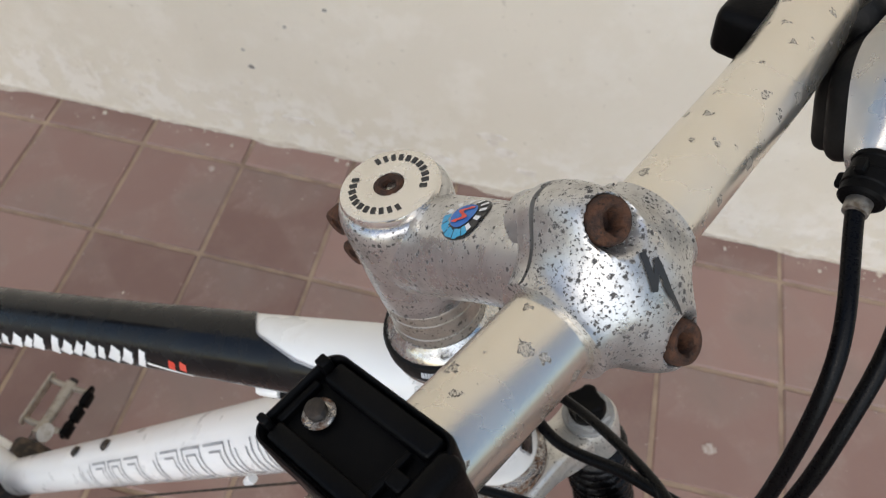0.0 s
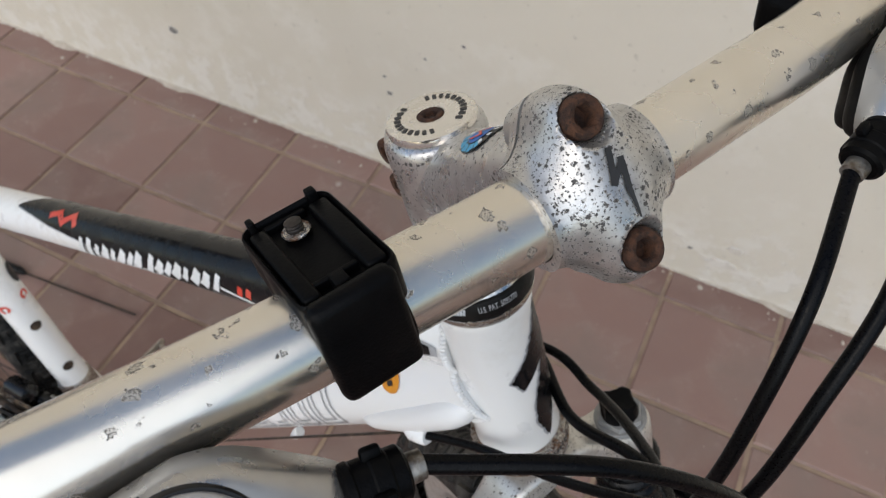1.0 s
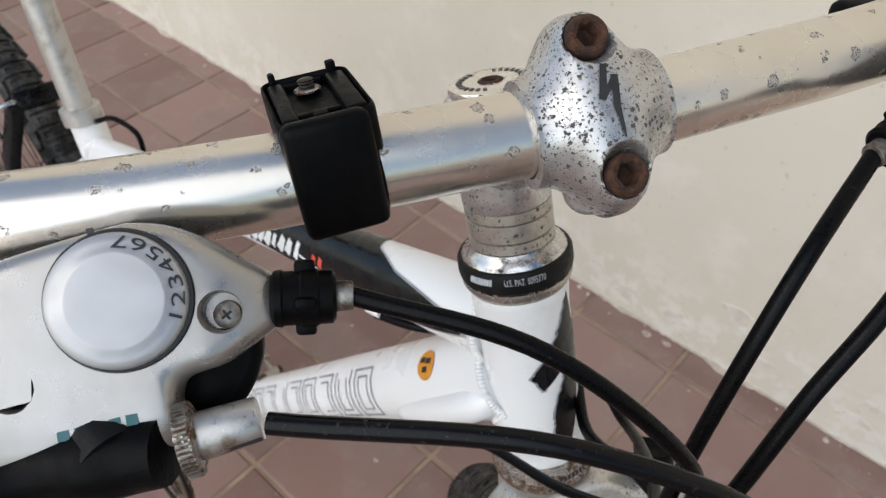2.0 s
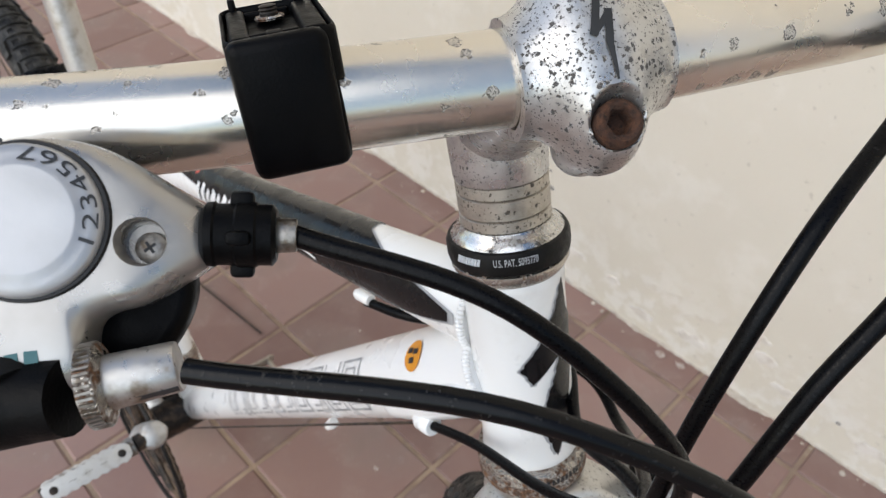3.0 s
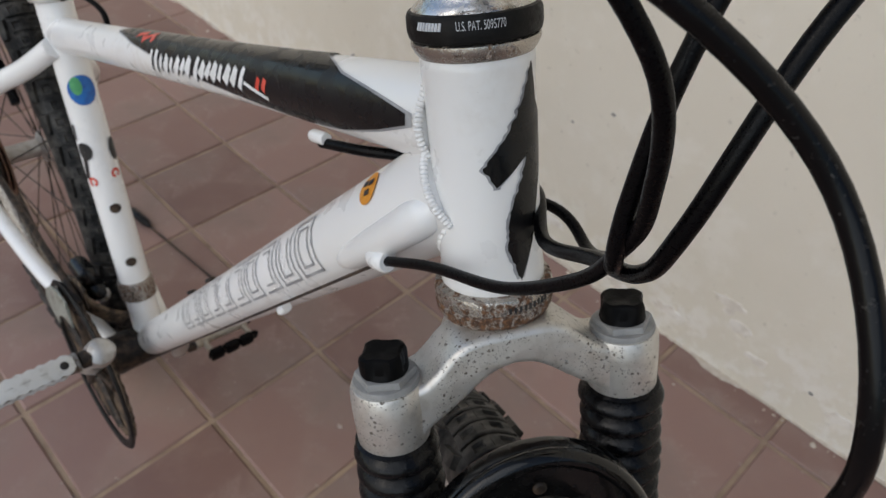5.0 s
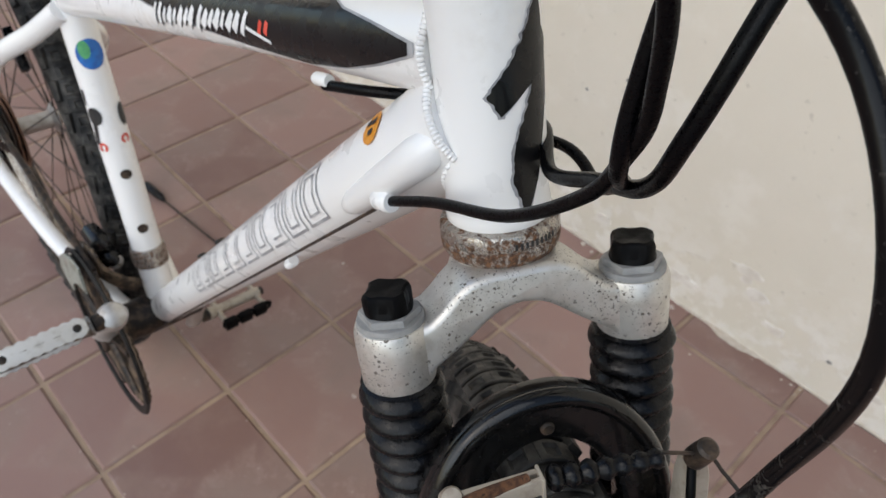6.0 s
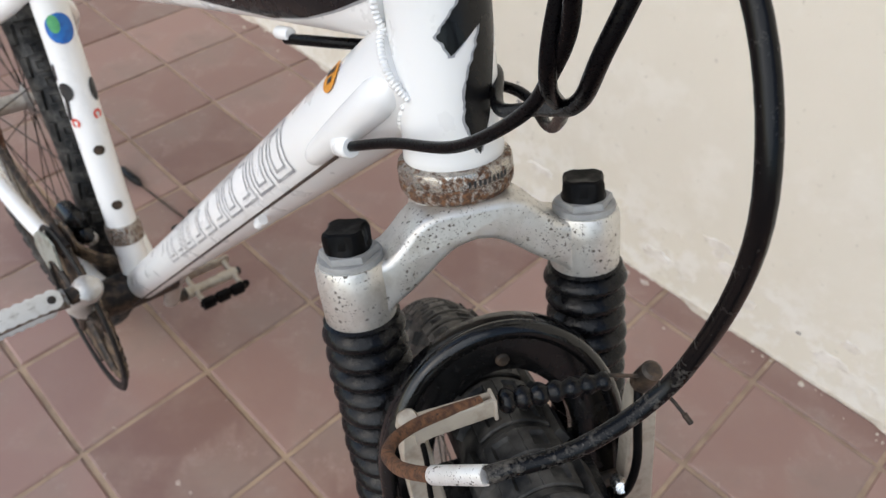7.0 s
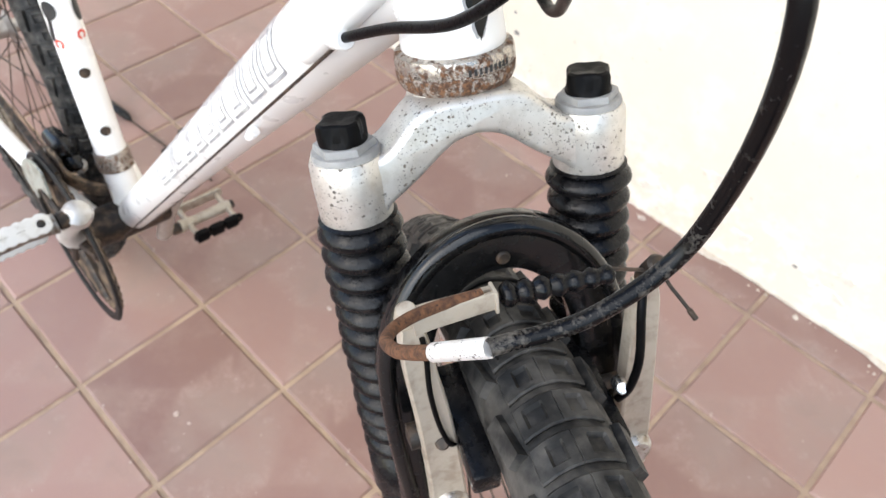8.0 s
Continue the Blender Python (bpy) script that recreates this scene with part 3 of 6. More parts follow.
tagged(P("weld", weld(DT_A, DT_B, dt_r, steps(-70, 100, 44)), WHITE, "row of painted weld scales"), kind="stuff")
tagged(P("weld", weld(TT_A, TT_B, 0.0203, steps(-80, 100, 34)), WHITE, "row of painted weld scales"), kind="stuff")
gusset_path = smooth([on_tube(DT_A, DT_B, dt_r, s, phi, lift) for s, phi, lift in ((0.004, -11, -0.0040), (0.024, -14, -0.0016), (0.050, -17, -0.0010), (0.078, -20, -0.0018), (0.102, -22, -0.0030))])
P("gusset", sweep(gusset_path, [SIZE * r for r in np.interp(np.linspace(0, 1, len(gusset_path)), [0, 0.08, 0.2, 0.6, 0.88, 0.97, 1], [0.0045, 0.0080, 0.0090, 0.0082, 0.0068, 0.0050, 0.0022])], 24), WHITE, "white reinforcing pad under the paint")
STOP = BIKE.inverted() @ (Vector((0.0747, 0.1000, 0.7945)) * SIZE)
STOP_WAY = BIKE.to_3x3().inverted() @ (Vector((0.0747, 0.1000, 0.7945)) - Vector((0.1100, 0.0965, 0.8110)))
P("cable_stop", turned([(0.0, -0.003), (0.0044, -0.003), (0.0052, -0.002), (0.0054, 0.002), (0.0054, 0.007), (0.0030, 0.012), (0.0, 0.013)], BIKE, STOP, STOP + STOP_WAY, 24), WHITE, "white cable stop")
P("top_tube_stop", turned([(0, 0), (0.0030, 0), (0.0034, 0.002), (0.0034, 0.011), (0.0026, 0.013), (0, 0.013)], BIKE, (-0.046, -0.010, 0.8155), (-0.072, -0.010, 0.807), 18), WHITE)
P("down_tube_boss", turned([(0, 0), (0.0036, 0), (0.0040, 0.003), (0.0030, 0.008), (0, 0.008)], BIKE, (-0.080, -0.014, 0.675), (-0.092, -0.020, 0.655), 16), WHITE)

# top tube panel and print
PANEL_LOW = track((0.0, 9), (0.03, -12), (0.06, -30), (0.10, -44), (0.16, -28), (0.22, -8), (0.28, 14), (0.33, 38), (0.375, 68))
PANEL_TOP = track((0.0, 11), (0.03, 30), (0.062, 50), (0.086, 82), (0.104, 170), (0.34, 150), (0.375, 70))


def tt_r(s):
    return float(np.interp(s / (TT_B - TT_A).length, np.linspace(0, 1, 11), TT_RADII))


def panel(grow, lift):
    us = steps(0.008 - grow, 0.375, 150)
    return skin(lambda s, k: on_tube(TT_A, TT_B, tt_r(s) + 0.0001, s, PANEL_LOW(max(s, 0.0)) - grow * 900 + (PANEL_TOP(max(s, 0.0)) + grow * 900 - PANEL_LOW(max(s, 0.0)) + grow * 900) * k, lift), us, steps(0, 1, 44))


P("panel_border", panel(0.004, 0.0003), OUTLINE, "grey border line", top_tube)
P("panel", panel(0.0, 0.0006), BLACK_PAINT, "glossy black painted panel", top_tube)
brush = random.Random(8)
word, edge_word = bmesh.new(), bmesh.new()
for k in range(16):
    s = 0.292 - k * 0.0088 - (0.003 if k > 7 else 0.0)
    tall = 17 if k in (0, 1, 8, 15) else 10
    base = 8 + k * 0.45
    foot, head = base - tall * brush.uniform(0.75, 1.0), base + tall * brush.uniform(0.6, 1.0)
    lean = brush.uniform(0.002, 0.005)
    line = [(s + 0.0015, foot), (s + 0.0015 - lean * 0.6, (foot + head) / 2 + brush.uniform(-2, 2)), (s + 0.0015 - lean, head)]
    wide = brush.uniform(0.0038, 0.0062)
    tube_stroke(TT_A, TT_B, tt_r, line, wide, 0.0011, word)
    tube_stroke(TT_A, TT_B, tt_r, line, wide + 0.0014, 0.0008, edge_word)
tube_stroke(TT_A, TT_B, tt_r, [(0.152, 6), (0.128, -12)], 0.0020, 0.0011, word)
P("lettering_edge", edge_word, INK, "", top_tube)
P("lettering", word, WHITE_PRINT, "white brush lettering drawn as plain strokes", top_tube)
for s in (0.137, 0.130):
    mark = bmesh.new()
    tube_stroke(TT_A, TT_B, tt_r, [(s + 0.0006, 5), (s - 0.0006, 14)], 0.0038, 0.0009, mark)
    P("red_mark", mark, RED_PRINT, "small red print", top_tube)
mark = bmesh.new()
tube_stroke(TT_A, TT_B, tt_r, [(0.330, 66), (0.322, 76), (0.315, 54), (0.305, 78), (0.301, 58)], 0.0045, 0.0009, mark)
P("red_mark", mark, RED_PRINT, "red zigzag emblem", top_tube)

# down tube print: outlined capitals drawn as open boxes
word = bmesh.new()
for k in range(10):
    s = 0.122 + k * 0.0330
    w, lo, hi = 0.0255, -20, 54
    for inset, line in ((0.0, 0.0017), (0.0062, 0.0014)):
        g = inset * 1900
        box = [(s + w - inset, lo + g), (s + inset, lo + g), (s + inset, hi - g), (s + w - inset, hi - g)]
        if k in (0, 3, 7):
            box.append(box[0])
        elif k % 2:
            box = [box[3], box[0], box[1], box[2]] if k != 5 else box[:3]
        tube_stroke(DT_A, DT_B, dt_r, box, line, 0.0006, word)
P("lettering", word, OUTLINE, "grey outlined lettering drawn as plain boxes", down_tube)
for s in (0.392, 0.462):
    P("bottle_boss", skin(lambda a, r: on_tube(DT_A, DT_B, dt_r, s + 0.0050 * r * math.cos(a), 92 + 14 * r * math.sin(a), 0.0040 - 0.0030 * r ** 6), steps(0, math.tau, 17), steps(0.02, 1, 4)), GREASE, "dark bottle cage bolt", down_tube)
dot = skin(lambda a, r: on_tube(DT_A, DT_B, dt_r, 0.052 + 0.0085 * r * math.cos(a), 44 + 19 * r * math.sin(a), 0.0007), steps(0, math.tau, 25), steps(0.01, 1, 4))
P("sticker", dot, ORANGE, "round orange sticker", down_tube)
ink = bmesh.new()
for ds, dp in ((0.003, 6), (-0.003, 4), (0.0, -6)):
    tube_stroke(DT_A, DT_B, dt_r, [(0.052 + ds - 0.001, 44 + dp), (0.052 + ds + 0.001, 44 + dp)], 0.0028, 0.0011, ink)
P("sticker_print", ink, INK, "", down_tube)

# seat tube print and bosses
ST_R = 0.0168


def st_disc(s, phi, rs, rphi, lift=0.0007):
    return skin(lambda a, r: on_tube(ST_A, ST_B, ST_R, s + rs * r * math.cos(a), phi + rphi * r * math.sin(a), lift), steps(0, math.tau, 25), steps(0.01, 1, 4))


P("sticker", st_disc(0.1000, 84, 0.0150, 46), BLUE, "round blue and green globe sticker", seat_tube)
P("sticker_land", st_disc(0.0950, 68, 0.0090, 18, 0.0011), GREEN, "", seat_tube)
for s in (0.2290, 0.2960):
    P("bottle_boss", st_disc(s, 80, 0.0055, 19, 0.0012), GREASE, "dark bottle cage boss", seat_tube)
ink = st_disc(0.163, 34, 0.0095, 26, 0.0008)
tube_stroke(ST_A, ST_B, ST_R, [(0.166, 30), (0.192, 14)], 0.0050, 0.0008, ink)
tube_stroke(ST_A, ST_B, ST_R, [(0.136, 14), (0.150, 10)], 0.0030, 0.0008, ink)
P("lettering", ink, INK, "", seat_tube)
P("lettering", st_disc(0.166, 136, 0.0125, 20, 0.0008), INK, "", seat_tube)
for s, phi in ((0.197, 32), (0.191, 116)):
    P("red_mark", skin(lambda a, r: on_tube(ST_A, ST_B, ST_R, s + 0.0052 * r * math.cos(a), phi + 17 * r * math.sin(a), 0.0008), steps(0.4, math.tau - 0.3, 21), steps(0.5, 1, 3)), RED_PRINT, "", seat_tube)

# seat post, clamp and saddle
P("seat_clamp", turned([(0.0178, 0), (0.0195, 0.001), (0.0195, 0.016), (0.0178, 0.017)], BIKE, (-0.5161, 0.0074, 0.706), (-0.5201, 0.0074, 0.722), 28), ALLOY)
P("seat_post", turned([(0.0136, 0), (0.0136, 0.20), (0.0, 0.20)], BIKE, (-0.5201, 0.0074, 0.722), (-0.570, 0.0074, 0.922), 28), ALLOY, "scratched grey alloy seat post")
saddle = skin(lambda a, s: bk(-0.63 + 0.27 * s, (0.075 - 0.055 * min(max(s * 1.3, 0), 1)) * math.cos(a), 0.945 + 0.035 * math.sin(a) - 0.012 * s), steps(0, math.tau, 24), steps(-0.28, 1.0, 16))
P("saddle", saddle, RUBBER, "black saddle")

P("release_lever", sweep(smooth([bk(-0.500, 0.012, 0.712), bk(-0.478, 0.022, 0.722), bk(-0.452, 0.030, 0.716), bk(-0.444, 0.030, 0.700), bk(-0.450, 0.028, 0.690)]), SIZE * 0.0026, 10), PLASTIC, "black seat clamp lever")

# headset
headset = P("headset", turned([(0.0186, 0), (0.0189, 0.0006), (0.0206, 0.0026), (0.0228, 0.0050), (0.0229, 0.0056)], STEER, (0, 0, -0.0872), (0, 0, -1), 56), CHROME, "polished headset cone with a black seal")
seal = P("seal", turned([(0.0226, 0), (0.0241, 0.0005), (0.0249, 0.0022), (0.0250, 0.0070), (0.0245, 0.0094), (0.0230, 0.0104)], STEER, (0, 0, -0.0922), (0, 0, -1), 56), PLASTIC_DARK, "black rubber ring with small print", headset)
P("cup", turned([(0.0230, 0), (0.0240, 0.0006), (0.0241, 0.0022), (0.0228, 0.0048), (0.0216, 0.0064)], STEER, (0, 0, -0.1024), (0, 0, -1), 56), CUP_STEEL, "chrome cup with rust stains", headset)
pat = along(STEER, (0.02512 * math.cos(radians(-11)), 0.02512 * math.sin(radians(-11)), -0.0958), (math.cos(radians(-11)), math.sin(radians(-11)), 0), (-math.sin(radians(-11)), math.cos(radians(-11)), 0))
P("print", letters("U.S. PAT. 5095770", 0.0044, pat, 0.02512, None, 0.52), PALE_INK, "pale print", headset)
bars = bmesh.new()
for k in range(8):
    a = radians(-66 + k * 3.1)
    block((0.0005, 0.0010, 0.0028), along(STEER, (0.02508 * math.cos(a), 0.02508 * math.sin(a), -0.0958), (0, 0.25, 1), (math.cos(a), math.sin(a), 0)), 0, 1, bars)
P("print", bars, PALE_INK, "pale print", headset)
z = -0.0685
for h in (0.0052, 0.0083, 0.0051):
    P("spacer", turned([(0.0176, 0), (0.0183, 0.0005), (0.0183, h - 0.0005), (0.0176, h)], STEER, (0, 0, z), (0, 0, -1), 48), SPACER, "corroded headset spacer")
    z -= h + 0.0001
lower_race = P("lower_race", turned([(0.0222, 0), (0.0246, 0.0010), (0.0252, 0.0034), (0.0252, 0.0070), (0.0247, 0.0078)], STEER, (0, 0, -0.2023), (0, 0, -1), 56), RUSTY_CHROME, "pitted chrome lower headset cup with a rusty band")
P("rust_band", turned([(0.0246, 0.0078), (0.0253, 0.0086), (0.0250, 0.0118), (0.0236, 0.0146), (0.0212, 0.0162)], STEER, (0, 0, -0.2023), (0, 0, -1), 56), RUST_BAND, "brown rust-covered lower band", lower_race)
bars = bmesh.new()
for k in range(9):
    a = radians(-2 + k * 5.2)
    block((0.0005, 0.0011, 0.0026), along(STEER, (0.02518 * math.cos(a), 0.02518 * math.sin(a), -0.2076), (0, 0, 1), (math.cos(a), math.sin(a), 0)), 0, 1, bars)
P("print", bars, INK, "", lower_race)

# stem
NORMAL = Vector((0.878, 0, 0.479)).normalized()
TANGENT = Vector((-NORMAL.z, 0, NORMAL.x))
CLAMP = Vector((0.0822, 0.0, -0.0122))
stem = P("stem", turned([(0.0150, 0.0), (0.0172, 0.0004), (0.0188, 0.002), (0.0195, 0.005), (0.0195, 0.012), (0.0190, 0.036), (0.0186, 0.045), (0.0183, 0.0457)], STEER, (0, 0, -0.0227), (0, 0, -1), 56), STEM, "silver alloy stem covered in dark corrosion specks")
P("extension", sweep([st(*p) for p in smooth([(0.0, 0, -0.047), (0.02, 0, -0.038), (0.042, 0, -0.027), (0.066, 0, -0.0165), (0.078, 0, -0.013)], 6)], [SIZE * r for r in np.interp(np.linspace(0, 1, 25), [0, 0.35, 0.6, 0.85, 1], [0.0185, 0.0165, 0.0152, 0.0165, 0.017])], 36, 0.98), STEM, "", stem)


def clamp_place(theta, l, inner=None):
    """The outside of the bar clamp: theta in degrees from the way the faceplate looks."""
    a = radians(theta)
    lug = math.exp(-((abs(theta) - 66) / 30) ** 2) + 0.9 * math.exp(-((abs(theta) - 102) / 20) ** 2)
    r = 0.0166 + 0.0086 * min(lug, 1.0) * math.exp(-((abs(l) / 0.0092) ** 3.0)) + 0.0044 * math.exp(-((abs(l) / 0.0116) ** 4)) * math.cos(a / 2)
    r -= 0.0014 * min(max((abs(l) - 0.0130) / 0.0050, 0.0), 1.0)
    if inner:
        r = inner
    n, t = r * math.cos(a), r * math.sin(a)
    if n > 0.004 and not inner:
        n = min(n, 0.0120 + 2.6 * max(math.hypot(l, abs(t) - 0.0186) - 0.0052, 0.0))
    return st(*(CLAMP + Vector((0, l, 0)) + n * NORMAL + t * TANGENT))


def clamp_half(t0, t1, half):
    ls = [-half, -half * 0.985] + steps(-half * 0.95, half * 0.95, 47) + [half * 0.985, half]
    ts = steps(t0, t1, 131)
    bm = bmesh.new()
    grid = [[bm.verts.new(clamp_place(t, l)) for l in ls] for t in ts]
    core = [[bm.verts.new(clamp_place(t, l, 0.0123)) for l in ls] for t in ts]
    n = len(ls)
    for a, b in ((grid, 1), (core, -1)):
        for p, q in zip(a, a[1:]):
            for k in range(n - 1):
                bm.faces.new((p[k], p[k + 1], q[k + 1], q[k])[::b])
    for k in (0, -1):
        for i in range(len(ts) - 1):
            bm.faces.new((grid[i][k], grid[i + 1][k], core[i + 1][k], core[i][k]))
        for i in range(n - 1):
            bm.faces.new((grid[k][i], grid[k][i + 1], core[k][i + 1], core[k][i]))
    return bm


P("bar_clamp", clamp_half(92.4, 267.6, 0.0190), STEM, "", stem)
faceplate = P("faceplate", clamp_half(-88.2, 88.2, 0.0194), FACE, "bolted front cap with a black emblem", stem)
# Added dark sleeve round the bar: its colour paints the shade inside the gap.
P("clamp_gap_shade", sweep([st(*(CLAMP + Vector((0, l, 0)))) for l in (-0.0178, 0.0, 0.0178)], SIZE * 0.0140, 40), GREASE, "dark sleeve standing in for the shade in the clamp gap", stem)
for sgn in (1, -1):
    at = CLAMP + TANGENT * (0.0186 * sgn)
    P("bolt_lug", turned([(0.0072, 0.0004), (0.0081, 0.0010), (0.0082, 0.006), (0.0079, 0.0108), (0.0066, 0.0118)], STEER, at, at + NORMAL, 36), FACE, "", stem)
    P("bolt_lug", turned([(0.0060, -0.016), (0.0078, -0.013), (0.0082, -0.006), (0.0081, -0.0014), (0.0076, -0.0009)], STEER, at, at + NORMAL, 36), STEM, "", stem)
    head = turned([(0.0002, 0.0124), (0.0030, 0.0125), (0.0033, 0.0170), (0.0036, 0.0177), (0.0046, 0.0179), (0.0054, 0.0173), (0.0058, 0.0160), (0.0058, 0.0120), (0.0050, 0.0105)], STEER, at, at + NORMAL, 48, None, 3)
    P("bolt", head, RUST, "rusty hexagon socket bolt", stem)
emblem = bmesh.new()
EMB = [(0.0008, 0.0098, -0.0022, 0.0010, 0.0017, 0.0021), (-0.0024, 0.0010, 0.0022, 0.0056, 0.0016, 0.0014), (0.0026, 0.0066, 0.0010, -0.0012, 0.0019, 0.0019), (0.0010, -0.0008, 0.0014, -0.0095, 0.0018, 0.0005)]
for x0, y0, x1, y1, w0, w1 in EMB:
    d = Vector((x1 - x0, y1 - y0))
    n = Vector((-d.y, d.x)).normalized() / 2
    prev = None
    for k in range(11):
        c = Vector((x0, y0)) + d * (k / 10)
        row = []
        for q in (-1, -0.33, 0.33, 1):
            w = c + Vector((-0.0008, 0.0)) + q * n * (w0 + (w1 - w0) * k / 10 + 0.0004 * noise.noise((x0 * 900, k * 0.9, q)))
            th = math.degrees(w.y / 0.0218)
            row.append(emblem.verts.new(clamp_place(th, w.x) + (STEER.to_3x3() @ (math.cos(radians(th)) * NORMAL + math.sin(radians(th)) * TANGENT)) * 0.0004))
        if prev:
            for i in range(3):
                emblem.faces.new((prev[i], prev[i + 1], row[i + 1], row[i]))
        prev = row
P("emblem", emblem, INK, "worn black emblem", stem)
for f, u in ((-0.0200, -0.0366), (-0.0186, -0.0519)):
    P("pinch_lug", turned([(0.0066, -0.012), (0.0078, -0.009), (0.0078, 0.009), (0.0068, 0.012)], STEER, (f + 0.003, 0.0030, u), (f + 0.003, -1, u), 26), STEM, "", stem)
    P("bolt", turned([(0.0024, 0.0125), (0.0026, 0.0162), (0.0046, 0.0166), (0.0052, 0.0156), (0.0052, 0.011)], STEER, (f, 0.0020, u), (f, -1, u), 36, None, 2), RUST, "rusty pinch bolt", stem)
top_cap = P("top_cap", turned([(0.0047, -0.0020), (0.0052, -0.0002), (0.0058, 0.0), (0.0152, 0.0), (0.0166, -0.0005), (0.0171, -0.0018), (0.0168, -0.0034)], STEER, (0, 0, -0.0193), (0, 0, 1), 64), SILVER_CAP, "satin round steerer cap with black print round its edge", stem)
P("bolt", turned([(0.0026, -0.0035), (0.0027, -0.0004), (0.0034, 0.0004), (0.0043, 0.0003), (0.0049, -0.0004), (0.0050, -0.0020)], STEER, (0, 0, -0.0193), (0, 0, 1), 36, None, 2), RUST, "rusty cap bolt", stem)
ring = bmesh.new()
for start, count in ((26, 11), (203, 11)):
    for k in range(count):
        a = radians(start + k * 12.8)
        m = along(STEER, (0.0122 * math.cos(a), 0.0122 * math.sin(a), -0.01905), (0, 0, 1), (math.cos(a), math.sin(a), 0))
        block((0.0025, 0.0015, 0.00012), m @ Matrix.Rotation(radians(10), 4, "Z"), 0, 1, ring)
P("print", ring, INK, "ring of small black print bars", stem)


def ext_skin(s, phi, lift):
    c = Vector((0.030 + s, 0, -0.0335 + 0.46 * s))
    across = Vector((0, -1, 0))
    out = Vector((-0.42, 0, 0.907))
    r = 0.0160 + lift
    return st(*(c + r * (math.cos(radians(phi)) * out + math.sin(radians(phi)) * across)))


def stem_disc(r0, r1, lift, a0=0.0, a1=math.tau, n=33):
    return skin(lambda a, r: ext_skin(0.0142 + 0.0084 * r * math.cos(a), 6 + 29 * r * math.sin(a), lift), steps(a0, a1, n), steps(r0, r1, 4))


P("sticker", stem_disc(0.01, 1.0, 0.0005), INK, "round black and blue sticker", stem)
P("sticker_field", stem_disc(0.01, 0.54, 0.0008), BLUE, "", stem)
for k in range(12):
    a = math.tau * k / 12
    P("sticker_letter", stem_disc(0.64, 0.92, 0.0008, a, a + 0.22, 4), CYAN if k in (2, 3, 4, 5) else WHITE_PRINT, "", stem)
    if k in (1, 2, 3, 4, 5):
        P("sticker_letter", stem_disc(0.60, 0.95, 0.0007, a + 0.24, a + 0.50, 4), CYAN, "", stem)
P("sticker_bolt", skin(lambda x, y: ext_skin(0.0142 + x + 0.0016 * math.sin(y * 420), 6 + 900 * y, 0.0011), steps(-0.0011, 0.0011, 3), steps(-0.012, 0.012, 16)), RED_PRINT, "", stem)

# handlebar
BAR_PATH = smooth([st(*p) for p in ((0.045, -0.33, 0.016), (0.062, -0.25, 0.010), (0.0785, -0.17, 0.002), (0.0818, -0.11, -0.0045), (0.0826, -0.05, -0.0095), (0.0822, 0.0, -0.0124), (0.0808, 0.05, -0.0135), (0.0785, 0.10, -0.0140), (0.070, 0.16, -0.0120), (0.052, 0.25, -0.010), (0.035, 0.33, -0.010))], 10)
handlebar = P("handlebar", sweep(BAR_PATH, [SIZE * 0.0122] * len(BAR_PATH), 40), BAR, "champagne anodised handlebar with blistered pits and scratches")
cut = len(BAR_PATH)
P("grip", sweep(BAR_PATH[: int(cut * 0.185)], SIZE * 0.0155, 28), RUBBER, "black rubber grip")
P("grip", sweep(BAR_PATH[int(cut * 0.84):], SIZE * 0.0155, 28), RUBBER, "black rubber grip")

# lamp bracket clamped on the bar
def br(x, y, z):
    """Bracket places: x to the left along the bar, y to the front, z up from the tray floor."""
    return st(0.0800 + y + 0.06 * z, -0.0718 + x + 0.04 * y, 0.0120 + z - 0.08 * y)


def br_block(x0, x1, y0, y1, z0, z1, bevel=0.001, taper=0.0, bm=None):
    b = bmesh.new()
    bmesh.ops.create_cube(b, size=1.0)
    for v in b.verts:
        v.co = Vector((x0 + (x1 - x0) * (v.co.x + 0.5), y0 + (y1 - y0) * (v.co.y + 0.5), z0 + (z1 - z0) * (v.co.z + 0.5)))
    if taper:
        for v in b.verts:
            if v.co.z < (z0 + z1) / 2:
                v.co.y = (y0 + y1) / 2 + (v.co.y - (y0 + y1) / 2) * (1 - taper)
                v.co.x = (x0 + x1) / 2 + (v.co.x - (x0 + x1) / 2) * (1 - taper * 0.5)
    if bevel:
        bmesh.ops.bevel(b, geom=b.edges[:], offset=bevel, segments=3, profile=0.5, affect="EDGES")
    for v in b.verts:
        v.co = br(*v.co)
    return merged(bm, b)


lamp_bracket = P("lamp_bracket", br_block(-0.0110, 0.0104, -0.0190, 0.0183, -0.0308, -0.0038, 0.0034, 0.05), PLASTIC, "black plastic lamp bracket clamped to the bar")
for s in (-1, 1):
    x0, x1 = (-0.0096, -0.0052) if s < 0 else (0.0062, 0.0114)
    rail = br_block(x0, x1, -0.0164, 0.0128, -0.0070, -0.0004, 0.0010)
    br_block(x0 + 0.0012, x1 - 0.0014, -0.0194, -0.0166, -0.0030, 0.0020, 0.0006, 0, rail)
    P("rail", rail, PLASTIC, "", lamp_bracket)
tray = [(cx + 0.0040 * math.cos(a), cy + 0.0040 * math.sin(a)) for cx, cy, a0 in ((0.0090, 0.0120, 0.0), (-0.0072, 0.0120, 90.0), (-0.0072, -0.0162, 180.0), (0.0090, -0.0162, 270.0)) for a in steps(radians(a0), radians(a0 + 90.0), 7)]
wall_bm = bmesh.new()
